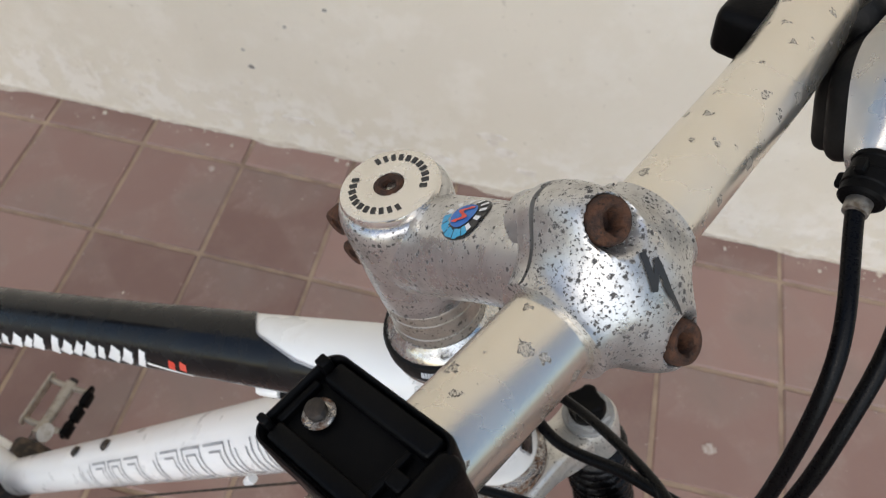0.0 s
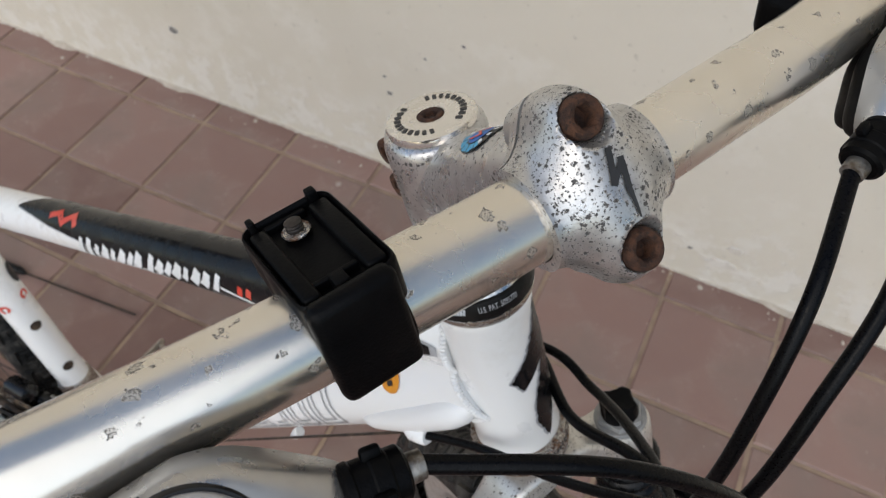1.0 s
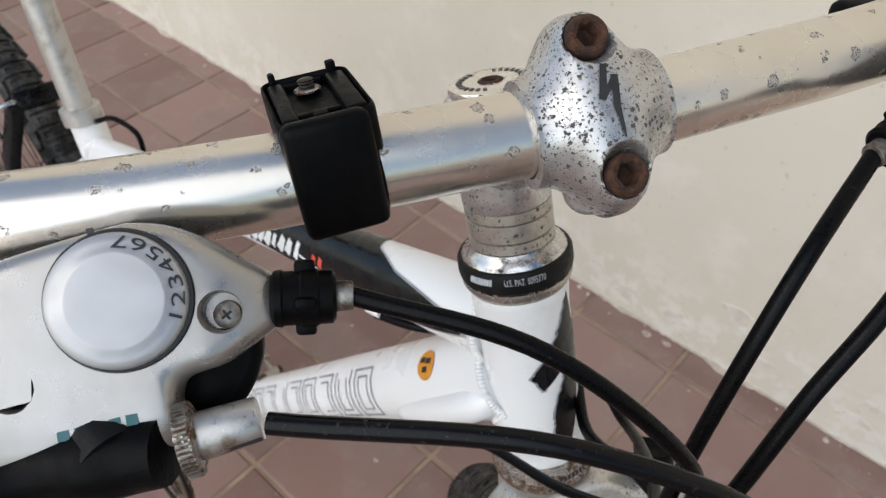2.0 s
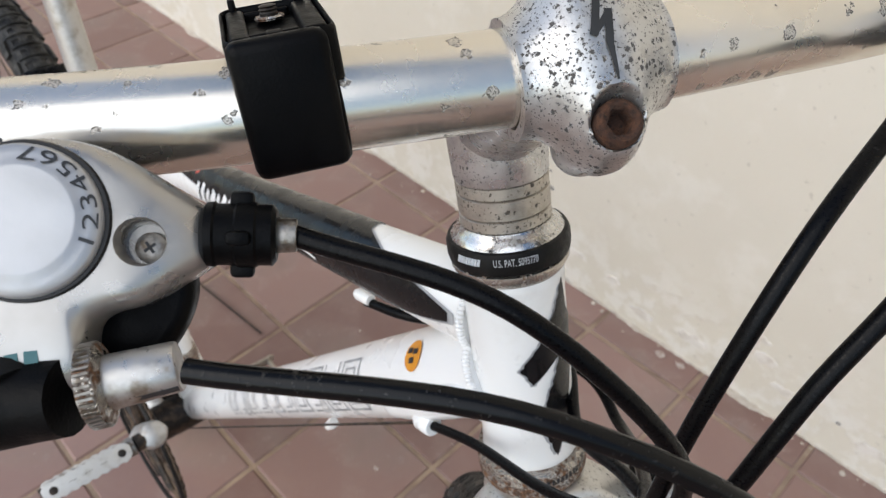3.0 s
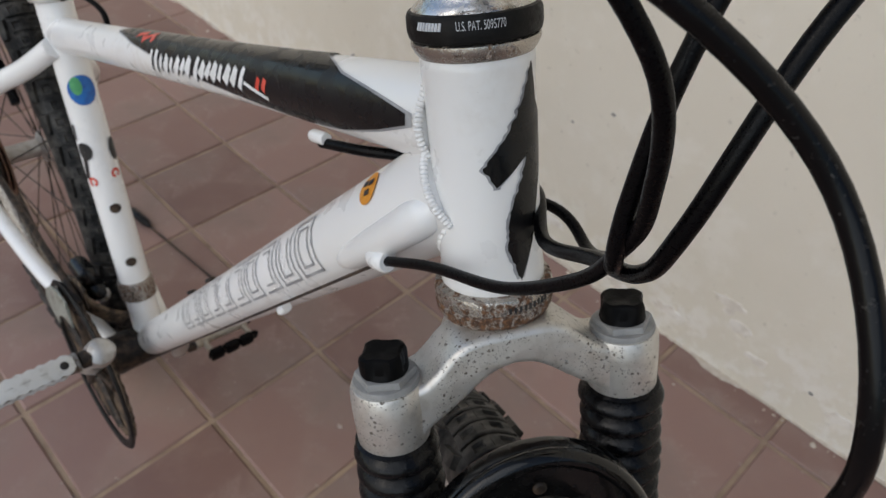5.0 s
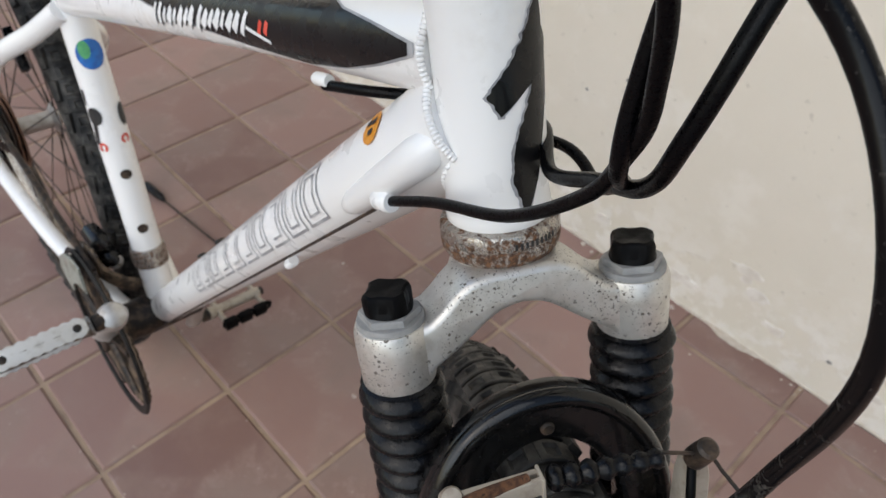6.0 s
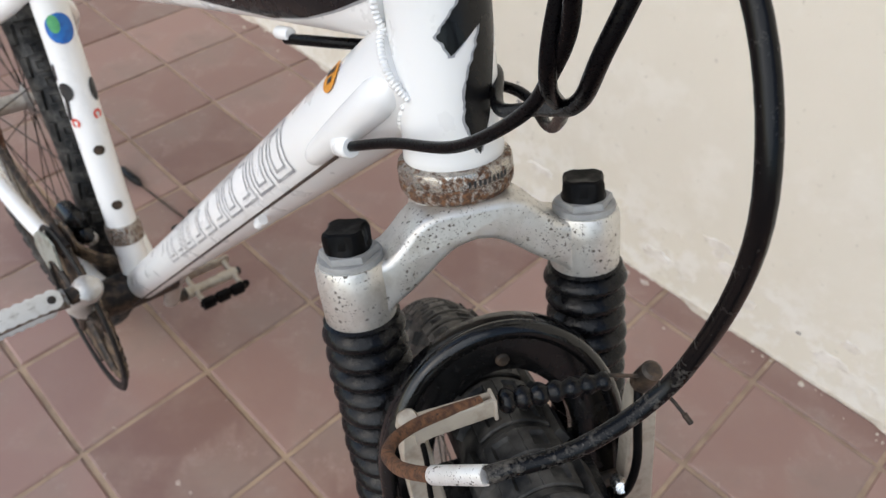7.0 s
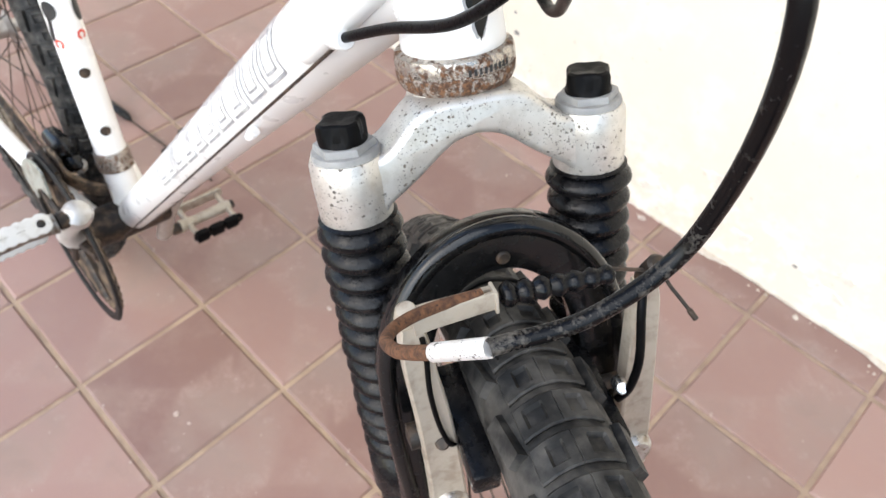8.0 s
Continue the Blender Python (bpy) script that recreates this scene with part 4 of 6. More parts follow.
shape = ((1.0, -0.0120), (1.0, -0.0016), (0.985, -0.0008), (0.955, -0.0004), (0.925, -0.0008), (0.91, -0.0016), (0.91, -0.0036))
loops = [[wall_bm.verts.new(br(0.0008 + (x - 0.0008) * k, -0.0015 + (y + 0.0015) * k, z)) for x, y in tray] for k, z in shape]
for a, b in zip(loops, loops[1:]):
    for k in range(len(tray)):
        wall_bm.faces.new((a[k], a[(k + 1) % len(tray)], b[(k + 1) % len(tray)], b[k]))
wall_bm.faces.new(loops[0][::-1])
wall_bm.faces.new(loops[-1])
P("tray", wall_bm, PLASTIC, "shallow tray with rounded corners", lamp_bracket)
P("lip", br_block(-0.0056, 0.0056, -0.0184, -0.0165, -0.0060, -0.0016, 0.0005), PLASTIC, "", lamp_bracket)
deck = br_block(-0.0111, 0.0105, 0.0126, 0.0187, -0.0309, 0.0000, 0.0026)
br_block(-0.0018, 0.0018, 0.0090, 0.0130, -0.0060, -0.0004, 0.0005, 0, deck)
P("catch", deck, PLASTIC, "", lamp_bracket)
P("lip", br_block(-0.0056, 0.0056, 0.0080, 0.0094, -0.0060, -0.0010, 0.0004), PLASTIC, "", lamp_bracket)
nut_m = frame_of(br(0.0006, -0.0120, -0.0030), UP, LEFT) @ Matrix.Scale(SIZE, 4)
P("nut", lathe([(0.0023, 0.0001), (0.0035, 0.0002), (0.0037, 0.0007), (0.0034, 0.0011), (0.0024, 0.0011)], nut_m, 24), RUSTY_CHROME, "stained brass nut", lamp_bracket)
P("screw", lathe([(0.0, 0.0036), (0.0016, 0.0036), (0.0022, 0.0033), (0.0019, 0.0029), (0.0022, 0.0025), (0.0019, 0.0021), (0.0022, 0.0017), (0.0021, 0.0)], nut_m, 24), GREASE, "threaded screw end", lamp_bracket)
P("strap", sweep([st(0.0822 + 0.0126 * math.cos(a), -0.0610, -0.0090 + 0.0126 * math.sin(a)) for a in steps(-2.2, 0.6, 24)], SIZE * 0.0010, 10, 1.0), PLASTIC, "", lamp_bracket)


# shifters and brake levers
def pod_frame(c, side):
    """Pod places: x outward to the middle of the bar, y up across its face, z out of its face."""
    x = Vector((0, 1 if side < 0 else -1, 0))
    m = Matrix((x, TANGENT, NORMAL)).transposed().to_4x4()
    m.translation = Vector(c)
    return STEER @ m


POD_OUT = [(-0.0520, 0.0105), (-0.0380, 0.0134), (-0.0235, 0.0152), (-0.0016, 0.0162), (0.0065, 0.0156), (0.0156, 0.0114), (0.0253, 0.0026), (0.0325, -0.0055), (0.0325, -0.0125), (0.0242, -0.0168), (0.0165, -0.0195), (0.0085, -0.0200), (0.0050, -0.0230), (0.0022, -0.0330), (-0.0060, -0.0345), (-0.0251, -0.0318), (-0.0420, -0.0290), (-0.0540, -0.0270)]


def pod_shell(outline, m):
    """The domed cover of a pod: rings that shrink from its outline to the dial, sloping down to the nose and the rim."""
    bm = bmesh.new()
    rings = []
    knots = ((1.0, -0.0150), (1.0, -0.0085), (0.992, -0.0058), (0.972, -0.0040), (0.94, -0.0026), (0.88, -0.0015), (0.78, -0.0008), (0.62, -0.0005), (0.40, -0.0004))
    for p in smooth([(share, z, 0) for share, z in knots], 4):
        share, z = min(p.x, 1.0), p.y
        ring = []
        for x, y in outline:
            nose = max(x * share - 0.0135, 0.0) / 0.019
            dip = max(-y * share - 0.0190, 0.0) / 0.015
            ring.append(bm.verts.new(m @ Vector((x * share, y * share, max(z - 0.0042 * min(nose, 1.2) ** 1.6 - 0.0020 * dip ** 2, -0.0150 if share == 1.0 and z < -0.01 else -0.0138)))))
        rings.append(ring)
    n = len(outline)
    for a, b in zip(rings, rings[1:]):
        for k in range(n):
            bm.faces.new((a[k], a[(k + 1) % n], b[(k + 1) % n], b[k]))
    bm.faces.new(rings[-1])
    bm.faces.new(rings[0][::-1])
    return bm


def bore(bm, m, x, y, r, deep):
    """Sinks a round well into the upper face of a shell."""
    back = m.inverted()
    inside = [f for f in bm.faces if len(f.verts) == 4 and (q := back @ f.calc_center_median()).z > -0.0075 and math.hypot(q.x - x, q.y - y) < r]
    edges = {e for f in inside for e in f.edges if any(g not in inside for g in e.link_faces)}
    bmesh.ops.delete(bm, geom=inside, context="FACES")
    for v in {v for e in edges for v in e.verts}:
        q = back @ v.co
        d = Vector((q.x - x, q.y - y)).normalized() * r
        v.co = m @ Vector((x + d.x, y + d.y, q.z))
    for high, wide in ((0.0005, 0.94), (deep, 0.90)):
        made = bmesh.ops.extrude_edge_only(bm, edges=list(edges))["geom"]
        edges = {g for g in made if isinstance(g, bmesh.types.BMEdge) and all(v in made for v in g.verts) and len(g.link_faces) == 1}
        for v in {v for e in edges for v in e.verts}:
            q = back @ v.co
            v.co = m @ Vector((x + (q.x - x) * wide, y + (q.y - y) * wide, q.z - high if wide > 0.92 else -deep))
    bmesh.ops.contextual_create(bm, geom=list(edges))


def shifter(c, side):
    m = pod_frame(c, side)
    outline = [(p.x, p.y) for p in smooth([(x, y, 0) for x, y in POD_OUT], 10)]
    shell = pod_shell(outline, m)
    for x, y in ((0.0186, -0.0082), (-0.0252, -0.0118)):
        bore(shell, m, x, y, 0.0047, 0.0085)
    pod = P("shifter", shell, SILVER_PLASTIC, "silver trigger shifter pod with a round gear dial", None, 45.0)
    for wide, tall, deep, z in (((0.96, 0.93, 0.014, -0.0200),) if side < 0 else ((0.80, 0.80, 0.014, -0.0200), (0.68, 0.66, 0.013, -0.0262))):
        P("underside", plate([(x * wide - 0.001, y * tall - 0.001) for x, y in outline], deep, m @ Matrix.Translation((0, 0, z)), 0.0045, 4), PLASTIC_DARK, "", pod)
    P("dial_gap", lathe([(0.0, 0.0), (0.0149, 0.0), (0.0152, -0.0005), (0.0152, -0.006)], m @ Matrix.Translation((0, 0, 0.0003)), 64), BLACK_PAINT, "", pod)
    P("dial", lathe([(0.0, 0.0030), (0.0050, 0.0030), (0.0096, 0.0030), (0.0102, 0.00292), (0.0108, 0.0026), (0.0122, 0.0023), (0.0137, 0.0019), (0.0142, 0.0014), (0.0144, 0.0)], m @ Matrix.Translation((-0.0003, 0, 0)), 64), DIAL, "round dial with gear numbers", pod)
    if side < 0:
        for k, digit in enumerate("1234567"):
            a = radians(-32 + k * 17.3)
            q = m @ Matrix.Translation((0.0124 * math.cos(a), 0.0123 * math.sin(a), 0.00245)) @ Matrix.Rotation(a + radians(90), 4, "Z") @ Matrix.Rotation(radians(14), 4, "X") @ Matrix.Diagonal((1.55, 0.86, 1, 1))
            P("number", letters(digit, 0.0046, q), INK, "black gear number", pod)
        bars = bmesh.new()
        for k in range(5):
            block((0.0024, 0.0032, 0.0003), m @ Matrix.Rotation(radians(-8), 4, "Z") @ Matrix.Translation((-0.0145 + k * 0.0034, -0.0255, -0.0009)), 0, 1, bars)
        P("print", bars, TEAL_INK, "", pod)
    P("notch", block((0.0014, 0.0030, 0.0006), m @ Matrix.Translation((-0.0024, 0.0150, -0.0024)), 0), INK, "", pod)
    for x, y, z in ((0.0186, -0.0082, -0.0066), (-0.0252, -0.0118, -0.0066)):
        P("screw", lathe([(0.0, 0.0012), (0.0020, 0.0011), (0.0030, 0.0005), (0.0032, -0.0014)], m @ Matrix.Translation((x + 0.0006, y - 0.0010, z)), 24), DARK_STEEL, "small cross-head screw", pod)
        cross = bmesh.new()
        for k in range(2):
            block((0.0026, 0.0006, 0.0003), m @ Matrix.Translation((x + 0.0006, y - 0.0010, z + 0.0011)) @ Matrix.Rotation(k * math.pi / 2 + 0.4, 4, "Z"), 0, 1, cross)
        P("slot", cross, BLACK_PAINT, "", pod)
    fin = [(p.x, p.y) for p in smooth([(0.0250, -0.0135, 0), (0.0235, -0.0205, 0), (0.0190, -0.0272, 0), (0.0120, -0.0325, 0), (0.0020, -0.0345, 0), (-0.0060, -0.0330, 0), (-0.0060, -0.0180, 0), (0.0100, -0.0140, 0)], 4)]
    P("trigger", plate(fin, 0.0095, m @ Matrix.Translation((0, 0, -0.0175)), 0.0028, 3), PLASTIC, "black release trigger", pod)
    nose = m @ Matrix.Translation((0.0300, -0.0088, -0.0078)) @ Matrix.Rotation(radians(90), 4, "Y") @ Matrix.Rotation(radians(14), 4, "X")
    P("adjuster", lathe([(0.0050, -0.001), (0.0064, 0.0), (0.0066, 0.0015), (0.0062, 0.002), (0.0062, 0.0055), (0.0066, 0.006), (0.0066, 0.0095), (0.0062, 0.010), (0.0062, 0.0128), (0.0052, 0.0136)], nose, 30), PLASTIC, "black ribbed cable adjuster", pod)
    fins = bmesh.new()
    for k in range(4):
        block((0.0034, 0.0028, 0.0048), nose @ Matrix.Rotation(radians(90 * k + 10), 4, "Z") @ Matrix.Translation((0.0070, 0, 0.0068)), 0.0010, 2, fins)
    P("fin", fins, PLASTIC, "", pod)
    P("ferrule", lathe([(0.0034, 0.0), (0.0036, 0.0003), (0.0034, 0.0040), (0.0030, 0.0042)], nose @ Matrix.Translation((0, 0, 0.0134)), 24), DARK_STEEL, "grey ferrule", pod)
    return nose @ Vector((0, 0, 0.0170))


GEAR_TIP = shifter((0.1170, -0.1232, -0.0105), -1)
FAR_TIP = shifter((0.1173, 0.1121, -0.0147), 1)
LEVER_ROOT = (0.1300, -0.1215, -0.0405)
for sgn, root in ((-1, Vector(LEVER_ROOT)), (1, Vector((0.1298, 0.1086, -0.0449)))):
    lever = P("brake_lever", sweep(smooth([st(*(root + Vector(q))) for q in ((0.0, 0.002 * sgn, -0.001), (-0.004, 0.014 * sgn, -0.001), (-0.006, 0.034 * sgn, 0.0), (0.006, 0.06 * sgn, -0.004), (0.010, 0.12 * sgn, -0.010))]), [SIZE * r for r in np.interp(np.linspace(0, 1, 33), [0, 0.3, 0.5, 1], [0.0075, 0.0095, 0.0075, 0.0055])], 18), PLASTIC, "black brake lever")
    P("perch", sweep(smooth([st(*(root + Vector(q))) for q in ((-0.002, 0.012 * sgn, 0.0), (-0.020, 0.020 * sgn, 0.010), (-0.045, 0.022 * sgn, 0.030))]), SIZE * 0.0085, 16), PLASTIC_DARK, "", lever)
    a = root + Vector((0.0, 0.0005 * sgn, 0.0))
    way = Vector((0.0022, -sgn, -0.012)).normalized()
    knurl = turned([(0.0050, 0.0016), (0.0076, 0.0021), (0.0078, 0.0054), (0.0054, 0.0062)], STEER, a, a + way, 40)
    P("lock_ring", knurl, RUSTY_CHROME, "knurled rusty lock ring", lever)
    teeth = bmesh.new()
    tm = along(STEER, a, way, (1, 0, 0))
    for k in range(44):
        q = tm @ Matrix.Rotation(math.tau * k / 44, 4, "Z") @ Matrix.Translation((0.0078, 0, 0.0038))
        block((0.0008, 0.0005, 0.0028), q, 0, 1, teeth)
    tagged(P("knurling", teeth, DARK_STEEL, "", lever), kind="stuff")
    P("cable_slot", block((0.0010, 0.0013, 0.0150), tm @ Matrix.Rotation(radians(24), 4, "Z") @ Matrix.Translation((0.0046, 0, 0.0112)), 0), INK, "", lever)
    P("barrel", turned([(0.0052, 0.0062), (0.0053, 0.0066), (0.0049, 0.0185), (0.0047, 0.0190), (0.0030, 0.0190)], STEER, a, a + way, 30), STEEL, "pitted chrome barrel adjuster", lever)

P("lever_clamp", block((0.020, 0.018, 0.018), along(STEER, (0.0600, 0.1125, -0.0150), (0.2, 0, 1), (0, 1, 0.1)), 0.004, 3), PLASTIC, "black clamp on the far side of the bar")

# cables
def cable(points, radius, label, material=HOUSING):
    return P("cable", sweep(smooth([Vector(p) * SIZE for p in points], 10), SIZE * radius, 16), material, label)


cable([GEAR_TIP / SIZE, (0.1605, 0.0441, 0.9951), (0.1932, 0.0640, 0.9592), (0.1970, 0.0738, 0.9206), (0.1896, 0.0811, 0.8958), (0.1776, 0.0856, 0.8730), (0.1468, 0.0918, 0.8406), (0.1060, 0.0985, 0.8153), (0.0747, 0.1000, 0.7945)], 0.0023, "black gear cable housing looping to the down tube")
cable([(0.1265, -0.0085, 0.9925), (0.1809, 0.0329, 0.9901), (0.2273, 0.0655, 0.9541), (0.2576, 0.0560, 0.9120), (0.2556, 0.0650, 0.8480), (0.2468, 0.0418, 0.8266), (0.2322, 0.0180, 0.8200)], 0.0025, "scuffed black brake cable housing curving down to the front brake", SCUFFED)
cable([FAR_TIP / SIZE, (0.1910, 0.1094, 0.9905), (0.1907, 0.0848, 0.9513), (0.1903, 0.0777, 0.9160), (0.1893, 0.0805, 0.8921), (0.1769, 0.1080, 0.8650), (0.1603, 0.1334, 0.8379), (0.1438, 0.1505, 0.8192), (0.1160, 0.1626, 0.8169), (0.0600, 0.1640, 0.7980)], 0.0025, "black gear cable housing from the far shifter")
cable([(0.1925, 0.1989, 1.0201), (0.2119, 0.1421, 0.9933), (0.2077, 0.1022, 0.9552), (0.2029, 0.0838, 0.9103), (0.1923, 0.0921, 0.8823), (0.1692, 0.1075, 0.8612), (0.1405, 0.1222, 0.8392), (0.1150, 0.1500, 0.8310), bk(0.040, 0.036, 0.824) / SIZE, bk(0.010, 0.016, 0.826) / SIZE, bk(-0.020, -0.005, 0.8215) / SIZE, bk(-0.050, -0.010, 0.8115) / SIZE], 0.0027, "black rear brake cable housing passing behind the head tube")

# fork
LEG = ((0.0150, -0.0530), (0.0150, 0.0530))
def strap(curve, out_of, a, b, corner=0.25):
    """A flat bar with softened edges along a curve; a is its half width towards out_of, b the other way."""
    bm = bmesh.new()
    rings = []
    c1 = corner * 0.3
    shape = [(1, 1 - corner), (1 - c1, 1 - c1), (1 - corner, 1), (-1 + corner, 1), (-1 + c1, 1 - c1), (-1, 1 - corner), (-1, -1 + corner), (-1 + c1, -1 + c1), (-1 + corner, -1), (1 - corner, -1), (1 - c1, -1 + c1), (1, -1 + corner)]
    wide = a if hasattr(a, "__len__") else [a] * len(curve)
    for i, c in enumerate(curve):
        way = (curve[min(i + 1, len(curve) - 1)] - curve[max(i - 1, 0)]).normalized()
        p = (out_of - way * out_of.dot(way)).normalized()
        q = way.cross(p)
        rings.append([bm.verts.new(c + p * float(wide[i]) * x + q * b * y) for x, y in shape])
    for r, s in zip(rings, rings[1:]):
        for k in range(12):
            bm.faces.new((r[k], r[(k + 1) % 12], s[(k + 1) % 12], s[k]))
    bm.faces.new(rings[0][::-1])
    bm.faces.new(rings[-1])
    return bm


CROWN_OVER = [(0.0, -0.2170), (0.012, -0.2172), (0.021, -0.2190), (0.028, -0.2240), (0.034, -0.2300), (0.041, -0.2345), (0.055, -0.2345)]
CROWN_UNDER = [(0.055, -0.2610), (0.042, -0.2600), (0.038, -0.2560), (0.030, -0.2505), (0.022, -0.2445), (0.015, -0.2388), (0.008, -0.2348), (0.0, -0.2332)]
half_over, half_under = [[(p.x, p.y) for p in smooth([(a, b, 0) for a, b in run], 4)] for run in (CROWN_OVER, CROWN_UNDER)]
crown_rim = half_over + half_under + [(-a, b) for a, b in half_under[-2::-1]] + [(-a, b) for a, b in half_over[:0:-1]]
crown_m = STEER @ Matrix.Translation((0.0130, 0, 0)) @ Matrix(((0, 0, 1, 0), (1, 0, 0, 0), (0, 1, 0, 0), (0, 0, 0, 1)))
fork = P("fork", plate(crown_rim, 0.0270, crown_m, 0.0034, 4), CROWN, "silver suspension fork crown with corrosion specks", None, 50.0)
P("crown_hub", turned([(0.0205, 0), (0.0216, 0.0015), (0.0222, 0.005), (0.0250, 0.0120), (0.0240, 0.0165), (0.010, 0.0185)], STEER, (0.001, 0, -0.2160), (0.001, 0, -1), 48), CROWN, "", fork)


def knob(f, l):
    """A preload knob with four lobes and a dished top, above its collar."""
    bm = bmesh.new()
    m = along(STEER, (f, l, -0.2338), (0, 0, 1), (1, 0.4, 0))
    rings = []
    for r, z, lobe in ((0.0102, 0.0050, 0.0), (0.0101, 0.0068, 0.04), (0.0097, 0.0080, 0.10), (0.0096, 0.0125, 0.12), (0.0090, 0.0143, 0.12), (0.0078, 0.0150, 0.12), (0.0045, 0.0147, 0.08), (0.0012, 0.0140, 0.0)):
        rings.append([bm.verts.new(m @ Vector((q * math.cos(a), q * math.sin(a), z))) for a, q in ((a, r * (1 + lobe * math.tanh(2.2 * math.cos(4 * a)))) for a in (math.tau * k / 48 for k in range(48)))])
    for a, b in zip(rings, rings[1:]):
        for k in range(48):
            bm.faces.new((a[k], a[(k + 1) % 48], b[(k + 1) % 48], b[k]))
    bm.faces.new(rings[-1])
    return bm


for f, l in LEG:
    P("socket_body", turned([(0.0128, 0), (0.0148, 0.0006), (0.0158, 0.0030), (0.0161, 0.010), (0.0158, 0.0275), (0.0152, 0.0292), (0.0148, 0.0292)], STEER, (f, l, -0.2335), (f, l, -1), 44), CROWN, "", fork)
    washer = turned([(0.0104, 0.0058), (0.0124, 0.0055), (0.0130, 0.0044), (0.0130, 0.0022)], STEER, (f, l, -0.2338), (f, l, 1), 6)
    turned([(0.0126, 0.0026), (0.0138, 0.0024), (0.0142, 0.0015), (0.0142, -0.0010)], STEER, (f, l, -0.2338), (f, l, 1), 36, washer)
    P("washer", washer, GREY, "grey hexagon collar", fork, 28.0)
    P("cap", knob(f, l), PLASTIC, "black preload knob", fork, 30.0)
    prof, n = [(0.0150, 0.0), (0.0172, 0.0015)], 13
    for k in range(n):
        z0 = 0.003 + k * 0.0104
        wob = 0.0004 * math.sin(k * 1.7 + 40 * l)
        prof += [(0.0150, z0), (0.0176 + wob, z0 + 0.0019), (0.0190 + wob, z0 + 0.0040), (0.0192 + wob, z0 + 0.0055), (0.0178, z0 + 0.0080), (0.0155, z0 + 0.0098)]
    prof += [(0.0160, 0.140), (0.0185, 0.142), (0.0190, 0.165), (0.0170, 0.168)]
    P("bellows", turned(prof, STEER, (f, l, -0.2610), (f, l, -1), 40), RUBBER, "ribbed black rubber gaiter", fork, 60.0)
    P("lower_leg", turned([(0.0150, 0), (0.0168, 0.003), (0.0172, 0.10), (0.0150, 0.27), (0.0, 0.275)], STEER, (f, l, -0.425), (f + 0.01, l, -0.70), 36), GLOSS_BLACK, "black lower leg", fork)

# front wheel
AXLE = Vector((0.050, 0.0002, -0.6765))
WHEEL_R = 0.370
wheel_m = along(STEER, AXLE, (0, 1, 0), (0, 0, 1))


def tyre_body(m, big, thin=0.0240):
    prof = []
    for k in range(21):
        a = radians(-125 + 250 * k / 20)
        prof.append((big - 0.0275 + 0.0235 * math.cos(a), thin * math.sin(a)))
    bm = bmesh.new()
    seg = 120
    rings = [[bm.verts.new(m @ Vector((r * math.cos(t), r * math.sin(t), z))) for r, z in prof] for t in (math.tau * k / seg for k in range(seg))]
    for a, b in zip(rings, rings[1:] + rings[:1]):
        for k in range(len(prof) - 1):
            bm.faces.new((a[k], a[k + 1], b[k + 1], b[k]))
    return bm


def tread_row(bm, m, base, high, length, flip):
    """One row of the crown: a curved bar across the tyre with a large and a small sunk square."""
    lean = [-40, -38.5, -31, -29, -13, -11, -0.8, 0, 0.8, 9, 11, 23, 25, 38.5, 40]
    along_y = [-0.5, -0.45, -0.30, -0.22, 0.20, 0.28, 0.45, 0.5]
    sunk = ((3, 4), (10, 11))
    grid = []
    for i, a in enumerate(lean):
        line = []
        for j, y in enumerate(along_y):
            r = high
            if i in (0, len(lean) - 1) or j in (0, len(along_y) - 1):
                r -= 0.0007
            if j in (3, 4) and any(i in pair for pair in sunk):
                r -= 0.0019
            if i == 7:
                r -= 0.0004
            t = radians(a * flip)
            bow = -0.0016 * math.cos(t * 2.0)
            line.append(bm.verts.new(m @ Vector((base + r * math.cos(t), y * length + bow, r * math.sin(t)))))
        grid.append(line)
    for a, b in zip(grid, grid[1:]):
        for j in range(len(along_y) - 1):
            bm.faces.new((a[j], a[j + 1], b[j + 1], b[j]))
    rim = [g[0] for g in grid] + grid[-1][1:] + [g[-1] for g in grid[-2::-1]] + grid[0][-2:0:-1]
    hub = m @ Vector((base, 0, 0))
    foot = [bm.verts.new(v.co + (hub - v.co).normalized() * SIZE * 0.0048) for v in rim]
    for k in range(len(rim)):
        bm.faces.new((rim[k], rim[(k + 1) % len(rim)], foot[(k + 1) % len(rim)], foot[k]))


def knobs(m, big, count):
    """Tread: curved crown rows with sunk squares, and long edge blocks in turn on either side."""
    bm = bmesh.new()
    base = big - 0.0275
    for k in range(count):
        spin = m @ Matrix.Rotation(math.tau * k / count, 4, "Z")
        tread_row(bm, spin, base, 0.0258, 0.0148, 1 if k % 2 else -1)
        lean = -58 if k % 2 else 58
        q = spin @ Matrix.Translation((base, 0, 0)) @ Matrix.Rotation(radians(-lean), 4, "Y") @ Matrix.Translation((0.0238, 0, 0)) @ Matrix.Rotation(0.16 if lean < 0 else -0.16, 4, "X")
        b = bmesh.new()
        bmesh.ops.create_cube(b, size=1.0)
        bmesh.ops.scale(b, vec=(0.0062, 0.0240, 0.0090), verts=b.verts)
        for v in b.verts:
            if v.co.x > 0:
                v.co.y *= 0.86
                v.co.z *= 0.84
        bmesh.ops.transform(b, matrix=q, verts=b.verts)
        merged(bm, b)
    return bm


